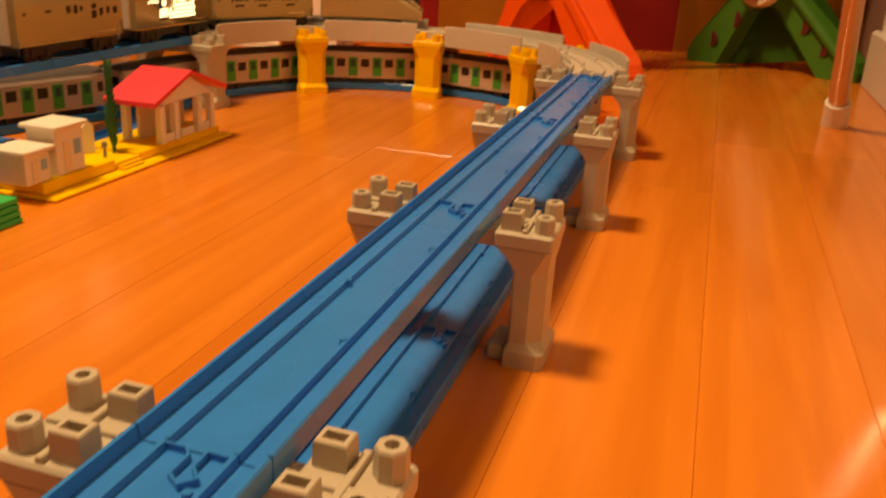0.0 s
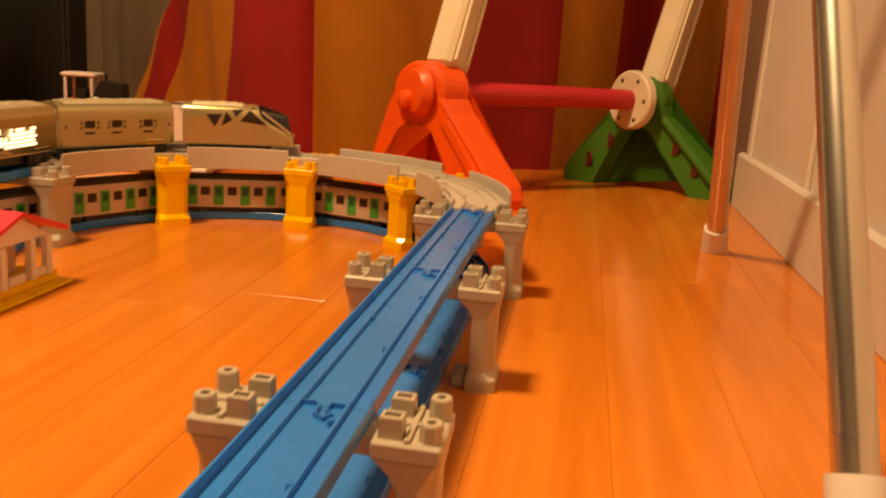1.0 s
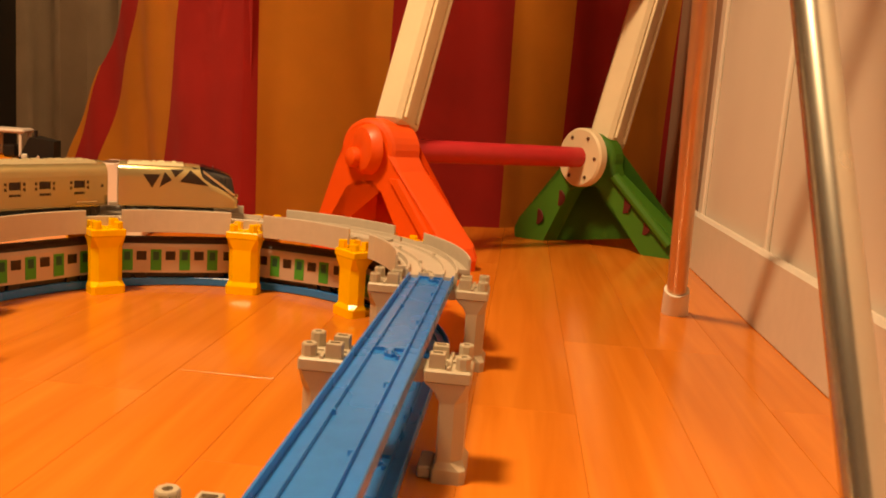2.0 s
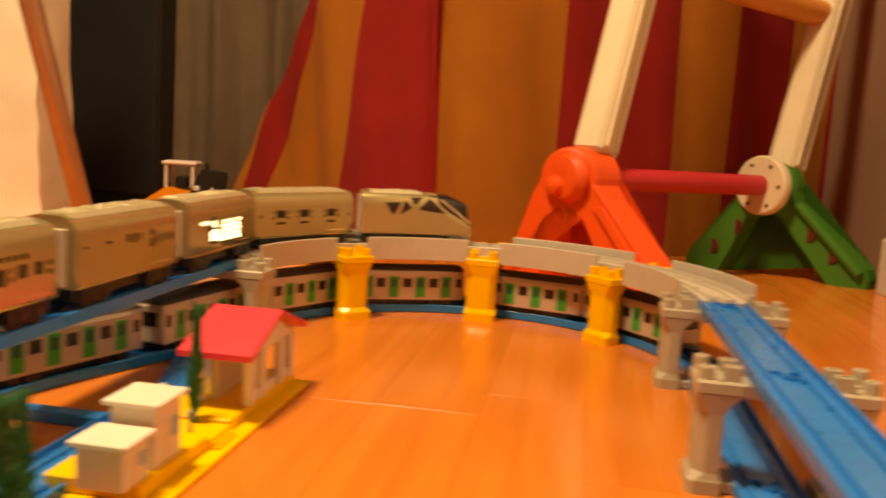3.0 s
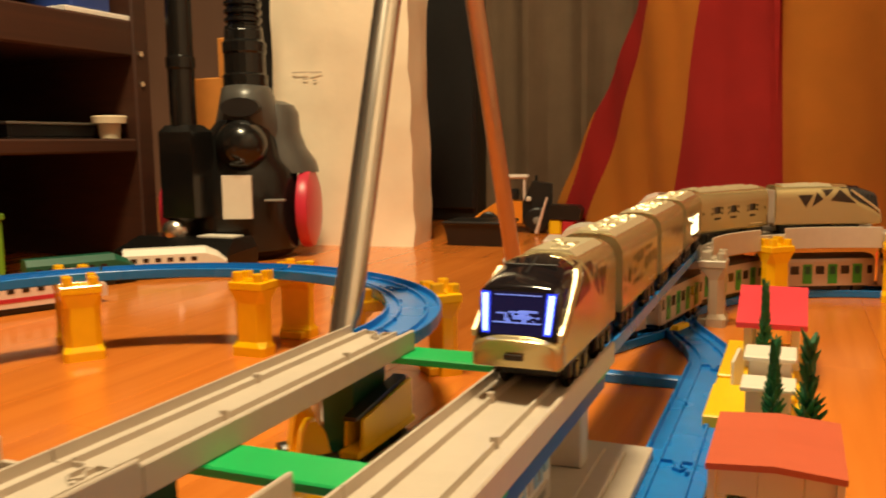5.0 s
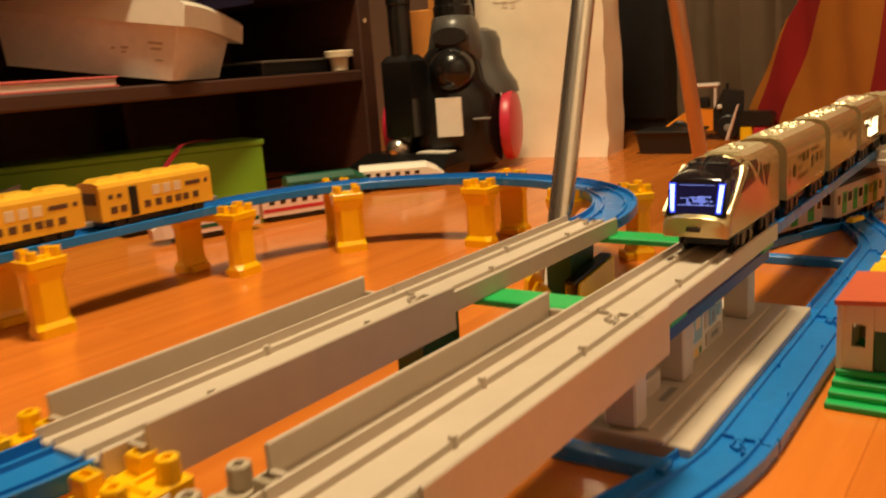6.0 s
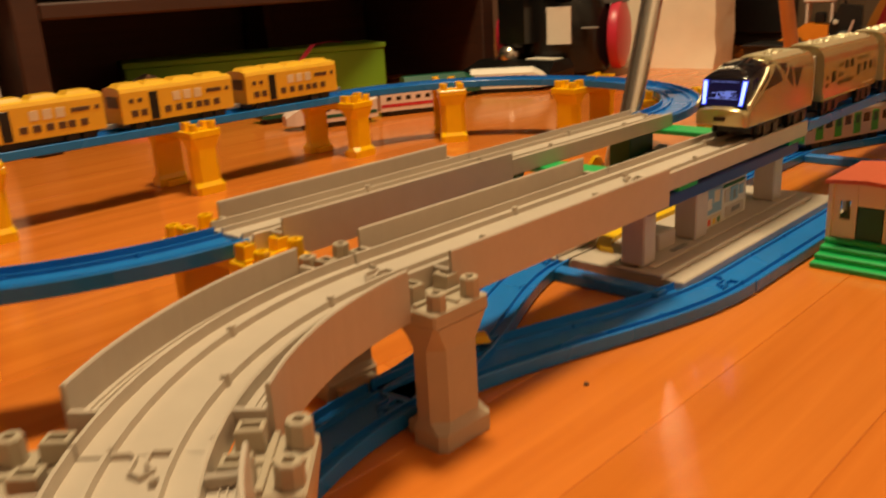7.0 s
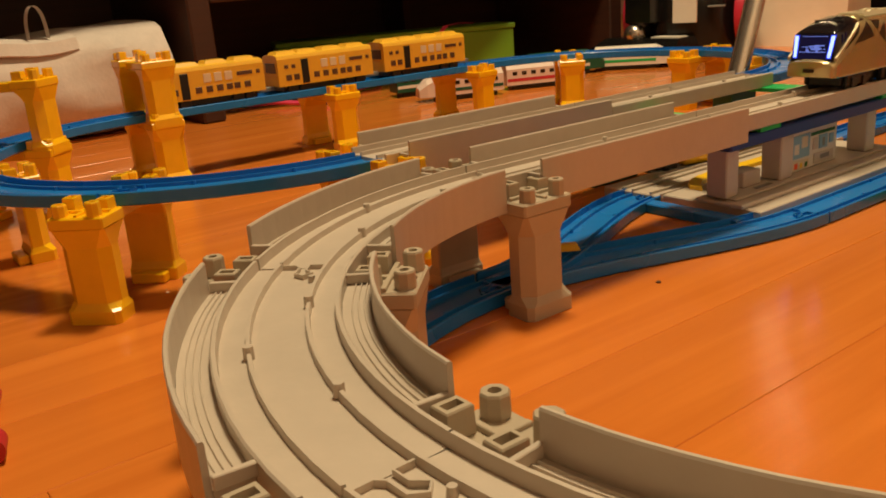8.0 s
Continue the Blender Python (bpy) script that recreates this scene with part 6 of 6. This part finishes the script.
# ---------------------------------------------------------------- small town beside the line
def town():
    e = root("town_base", Matrix.Translation((-0.13, -0.22, 0)), "bright yellow stepped plastic base plate on the floor", "toy base")
    o = Vector((-0.13, -0.22, 0))
    def b(name, lo, hi, m=M_YBASE, c=0.001):
        return part(name, boxed([lo[i] - o[i] for i in range(3)], [hi[i] - o[i] for i in range(3)], c), m, e)
    b("flange", (-0.160, -0.341, 0.0), (-0.093, -0.110, 0.0030))
    b("rear_block", (-0.157, -0.232, 0.0031), (-0.104, -0.115, 0.0105))
    b("front_block", (-0.157, -0.338, 0.0031), (-0.104, -0.262, 0.0120))
    b("courtyard", (-0.157, -0.2615, 0.0031), (-0.104, -0.2325, 0.0082))
    for k in range(3):
        b("stair", (-0.1038 + 0.0022 * k, -0.262, 0.0031), (-0.1017 + 0.0022 * k, -0.236, 0.0095 - 0.0022 * k), c=0.0003)
    return e


town()


def pink_house():
    e = root("toy_shelter", Matrix.Translation((-0.121, -0.165, 0.0106)), "white toy shelter with a pink-red gable roof on the yellow base", "toy house")
    w, d, h = 0.0165, 0.040, 0.034
    bm = bmesh.new()
    R0, R1, T = 0.054, 0.033, 0.0565
    for s in (-1, 1):
        hull(bm, [(x, y, z) for x in (-0.0245, 0.0245) for y, z in ((0, T), (0, T - 0.003), (s * R0, R1), (s * R0, R1 + 0.004))])
    part("roof", bm, M_PINK, e, "pink-red gable roof")
    for x in (-w, w):
        bm = bmesh.new()
        prism(bm, [(-d, h - 0.002), (d, h - 0.002), (0, T - 0.0035)], x - 0.0015, x + 0.0015, 0)
        part("gable", bm, M_WHITE, e)
        for y in (-d + 0.003, -0.017, 0.017, d - 0.003):
            part("pillar", boxed((x - 0.003, y - 0.0032, 0.0), (x + 0.003, y + 0.0032, h - 0.0022), 0.0005), M_WHITE, e)
    part("inner_wall", boxed((-0.010, -0.032, 0.0), (-0.007, 0.032, 0.0318), 0.0005), M_CREAM, e)
    for y in (-0.026, 0.0, 0.026):
        part("sill", boxed((w - 0.002, y - 0.009, 0.0), (w + 0.001, y + 0.009, 0.007), 0.0004), M_WHITE, e)
    return e


pink_house()


def hut(x, y, z, w, d, h, lab):
    e = root("toy_hut", Matrix.Translation((x, y, z)), lab, "toy house", "flat-roofed toy huts")
    part("wall", boxed((-w, -d, 0), (w, d, h - 0.0032), 0.0006), M_WHITE, e)
    part("roof", boxed((-w - 0.003, -d - 0.003, h - 0.003), (w + 0.003, d + 0.003, h), 0.0006), M_WHITE, e)
    part("door", boxed((w - 0.0003, -d * 0.5, 0.001), (w + 0.0006, 0.0, h * 0.66), 0.0002), M_CREAM, e)
    part("window", boxed((w - 0.0003, d * 0.25, h * 0.35), (w + 0.0006, d * 0.75, h * 0.65), 0.0002), M_BLUEAD, e)
    return e


hut(-0.1190, -0.306, 0.0121, 0.0125, 0.014, 0.0357, "white flat-roofed toy hut on the yellow base")
hut(-0.1190, -0.3385, 0.0121, 0.0125, 0.0115, 0.0245, "lower white flat-roofed toy hut on the yellow base")
bm = bmesh.new()
prism(bm, [(-0.006, 0.0), (0.006, 0.0), (0.006, 0.022), (0.002, 0.026), (-0.006, 0.017)], -0.0012, 0.0012, 1)
o = tagged(part("toy_sign", bm, M_WHITE), "small white slanting toy sign on the yellow base", "toy sign")
o.matrix_basis = Matrix.Translation((-0.142, -0.247, 0.0083)) @ Matrix.Rotation(radians(60), 4, "Z")
bm = bmesh.new()
tube(bm, (-0.118, -0.256, 0.0083), (-0.118, -0.256, 0.0185), 0.0016, 0.0010, n=8)
tube(bm, (-0.118, -0.256, 0.0182), (-0.118, -0.256, 0.0222), 0.0024, 0.0020, n=10)
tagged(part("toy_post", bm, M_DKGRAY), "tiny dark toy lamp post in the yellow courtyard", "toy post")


def toy_tree(x, y, z, h, r, seed):
    """A slim moulded cypress: a short trunk and a crown of many upswept sprigs."""
    rng = random.Random(seed)
    e = root("toy_tree", Matrix.Translation((x, y, z)), "dark green moulded plastic toy cypress tree", "toy tree", "toy cypresses")
    bm = bmesh.new()
    tube(bm, (0, 0, 0), (0, 0, h * 0.22), 0.0016, 0.0012, n=8)
    part("trunk", bm, M_TREE, e)
    bm = bmesh.new()
    for k in range(120):
        v = (k + rng.random()) / 120
        zz = h * (0.10 + 0.86 * v)
        rad = r * (math.sin(min(1, v * 1.25 + 0.22) * math.pi * 0.86) * 0.9 + 0.12)
        a = rng.uniform(0, 6.283)
        p = Vector((rad * 0.55 * math.cos(a), rad * 0.55 * math.sin(a), zz))
        q = p + Vector((rad * 0.5 * math.cos(a), rad * 0.5 * math.sin(a), h * 0.06 * rng.uniform(0.8, 1.4)))
        tube(bm, p * 0.5 + Vector((0, 0, zz * 0.5 - h * 0.02)), q, rng.uniform(0.0011, 0.0020), 0.0003, n=5)
    part("crown", bm, M_TREE, e)
    return e


toy_tree(-0.125, -0.236, 0.0083, 0.074, 0.0055, 1)
toy_tree(-0.1145, -0.412, 0.0168, 0.064, 0.0058, 2)
toy_tree(-0.0985, -0.444, 0.0168, 0.074, 0.0086, 3)


def green_house():
    e = root("toy_cottage", Matrix.Translation((-0.1110, -0.504, 0)), "cream toy cottage with orange-red roof on green stepped base", "toy house")
    for k in range(4):
        part("base_step", boxed((-0.0265 + 0.0006 * k, -0.052 + 0.0065 * k, 0.0042 * k), (0.0265 - 0.0006 * k, 0.124, 0.0042 * k + 0.0040), 0.0007), M_GREEN, e, "green step")
    z0, hx = 0.0168, 0.0220
    for y in (-0.028, 0.028):
        bm = bmesh.new()
        for xa, xb, za, zb in ((-hx, -0.0065, 0.0, 0.013), (-hx, -0.0065, 0.026, 0.038), (-hx, -0.0175, 0.013, 0.026), (-0.0105, -0.0065, 0.013, 0.026)):
            box(bm, (xa, y - 0.0015, z0 + za), (xb, y + 0.0015, z0 + zb), 0.0002)
        box(bm, (0.0105, y - 0.0015, z0), (hx, y + 0.0015, z0 + 0.038), 0.0004)
        box(bm, (-0.0065, y - 0.0015, z0 + 0.023), (0.0105, y + 0.0015, z0 + 0.038), 0.0004)
        part("wall", bm, M_CREAM, e, "cream plastic wall with door opening")
    for x in (-hx - 0.0012, hx + 0.0012):
        bm = bmesh.new()
        for ya, yb, za, zb in ((-0.0315, 0.0315, 0, 0.012), (-0.0315, 0.0315, 0.024, 0.038), (-0.0315, -0.018, 0.012, 0.024), (-0.004, 0.004, 0.012, 0.024), (0.018, 0.0315, 0.012, 0.024)):
            box(bm, (x - 0.0015, ya, z0 + za), (x + 0.0015, yb, z0 + zb), 0.0002)
        part("wall", bm, M_CREAM, e, "cream plastic wall with window openings")
    part("door", boxed((-0.006, -0.0290, z0), (0.010, -0.0270, z0 + 0.0225), 0.0003), M_DKGREEN, e, "dark green door")
    for s in (-1, 1):
        bm = bmesh.new()
        hull(bm, [(x, y, z) for y in (-0.037, 0.031) for x, z in ((0, z0 + 0.0425), (0, z0 + 0.0398), (s * 0.0252, z0 + 0.0381), (s * 0.0252, z0 + 0.0406))])
        part("roof_slope", bm, M_BRICKRED, e, "orange-red ribbed roof")
    part("fence_slab", boxed((-0.004, 0.066, z0), (0.0235, 0.069, z0 + 0.018), 0.0006), M_WHITE, e, "white plastic slab")
    bm = bmesh.new()
    rng = random.Random(9)
    for k in range(40):
        a, v = rng.uniform(0, 6.28), rng.random()
        p = Vector((0.019 + 0.004 * math.cos(a), 0.050 + 0.006 * math.sin(a), z0 + 0.010 * v))
        tube(bm, p - Vector((0, 0, 0.001)), p + Vector((0.0015 * math.cos(a), 0.0015 * math.sin(a), 0.003)), 0.0014, 0.0004, n=5)
    part("bush", bm, M_GREEN, e, "bright green moulded bush")
    return e


green_house()


# ---------------------------------------------------------------- spare toy trains lying behind the second loop
def spare(x, y, a, body, stripe, lab):
    e = root("spare_car", Matrix.Translation((x, y, 0)) @ Matrix.Rotation(radians(a), 4, "Z"), lab, "toy train car", "spare toy cars")
    bm = bmesh.new()
    loft(bm, [[(xx, yy * k, 0.008 + (zz - 0.008) * q) for yy, zz in ((0.018, 0.008), (0.018, 0.034), (0.010, 0.042), (-0.010, 0.042), (-0.018, 0.034), (-0.018, 0.008))] for xx, k, q in ((-0.065, 1, 1), (0.045, 1, 1), (0.062, 0.9, 0.75), (0.074, 0.6, 0.42))])
    part("body", bm, body, e)
    for s in (-1, 1):
        part("stripe", boxed((-0.064, s * 0.0180 - 0.0004, 0.014), (0.044, s * 0.0180 + 0.0004, 0.019), 0.0002), stripe, e)
        for k in range(6):
            part("window", boxed((-0.055 + 0.016 * k, s * 0.0180 - 0.0004, 0.024), (-0.047 + 0.016 * k, s * 0.0180 + 0.0004, 0.030), 0.0002), M_WINDOW, e)
    bm = bmesh.new()
    box(bm, (-0.055, -0.014, 0.0), (0.045, 0.014, 0.0079), 0.001)
    part("underframe", bm, M_BLACK, e)
    return e


spare(-0.93, -0.315, 250, M_PINKWHITE, M_DKGREEN, "white toy express car lying on the floor")
spare(-0.905, -0.165, 66, M_PINKWHITE, M_TOYRED, "white toy express car lying on the floor")
spare(-0.985, -0.03, 60, M_DKGREEN, M_WHITE, "dark green toy express car lying on the floor")
spare(-0.92, 0.08, 40, M_WHITE, M_GREEN, "white and green toy express car lying on the floor")
spare(-1.04, -0.30, 78, M_DKGREEN, M_WHITE, "dark green toy express car lying on the floor")


# ---------------------------------------------------------------- small litter on the floor
def floor_ribbon():
    bm = bmesh.new()
    pts = [(-1.227, -0.568), (-1.158, -0.518), (-1.097, -0.466), (-1.189, -0.342), (-1.319, -0.177)]
    line = [Vector((*p, 0.0)) for p in pts]
    fine = []
    for a, b in zip(line, line[1:]):
        for k in range(6):
            p = a.lerp(b, k / 6)
            fine.append(p + Vector((0.006 * math.sin(p.y * 60), 0.006 * math.sin(p.x * 70), 0.004 + 0.004 * abs(math.sin(p.x * 55)))))
    for a, b in zip(fine, fine[1:]):
        tube(bm, a, b, 0.0042, n=6)
    tagged(part("floor_ribbon", bm, M_RIBBON), "loose pink ribbon lying in a curve on the floor", "ribbon")


floor_ribbon()
for x, y, r in ((-0.157, -0.788, 0.0015),):
    bm = bmesh.new()
    hull(bm, [(x + r * math.cos(a) * (1 + 0.3 * math.sin(3 * a)), y + r * math.sin(a), z) for a in (0.2, 1.3, 2.2, 3.4, 4.4, 5.5) for z in (0.0, r * 0.7)])
    tagged(part("crumb", bm, M_BROWN), "tiny dark crumb lying on the wooden floor", "crumb")

# ---------------------------------------------------------------- floor boards, one by one
def boards():
    rng = random.Random(11)
    w, x0 = 0.0742, 0.335
    joints = {-1: -0.098, 0: 0.100, 1: 0.103, -3: -0.236, -5: -0.138, -6: -0.140}
    meshes = {}
    for i in range(-37, 7):
        xa = x0 + w * i
        y = -2.5 + rng.uniform(0, 0.9)
        if i in joints:
            y = -2.5 + (joints[i] + 2.5) % 0.909
        cuts = [-2.5]
        while y < 1.58:
            cuts.append(round(y, 3))
            y += 0.909
        cuts.append(1.6)
        for a, b in zip(cuts, cuts[1:]):
            if b - a < 0.02:
                continue
            ln = round(b - a, 3)
            if ln not in meshes:
                bm = bmesh.new()
                c = 0.00036
                hull(bm, [(sx * (w / 2 - 0.00006), sy * (ln / 2 - 0.00006), -0.0034) for sx in (-1, 1) for sy in (-1, 1)] +
                     [(sx * (w / 2 - 0.00006), sy * (ln / 2 - 0.00006), -c) for sx in (-1, 1) for sy in (-1, 1)] +
                     [(sx * (w / 2 - 0.00006 - c), sy * (ln / 2 - 0.00006 - c), 0.0) for sx in (-1, 1) for sy in (-1, 1)])
                o = part("floor_board", bm, M_FLOOR, floor)
                meshes[ln] = o
                o.matrix_basis = Matrix.Translation((xa + w / 2, (a + b) / 2, 0))
            else:
                share("floor_board", meshes[ln], Matrix.Translation((xa + w / 2, (a + b) / 2, 0)), floor)


boards()
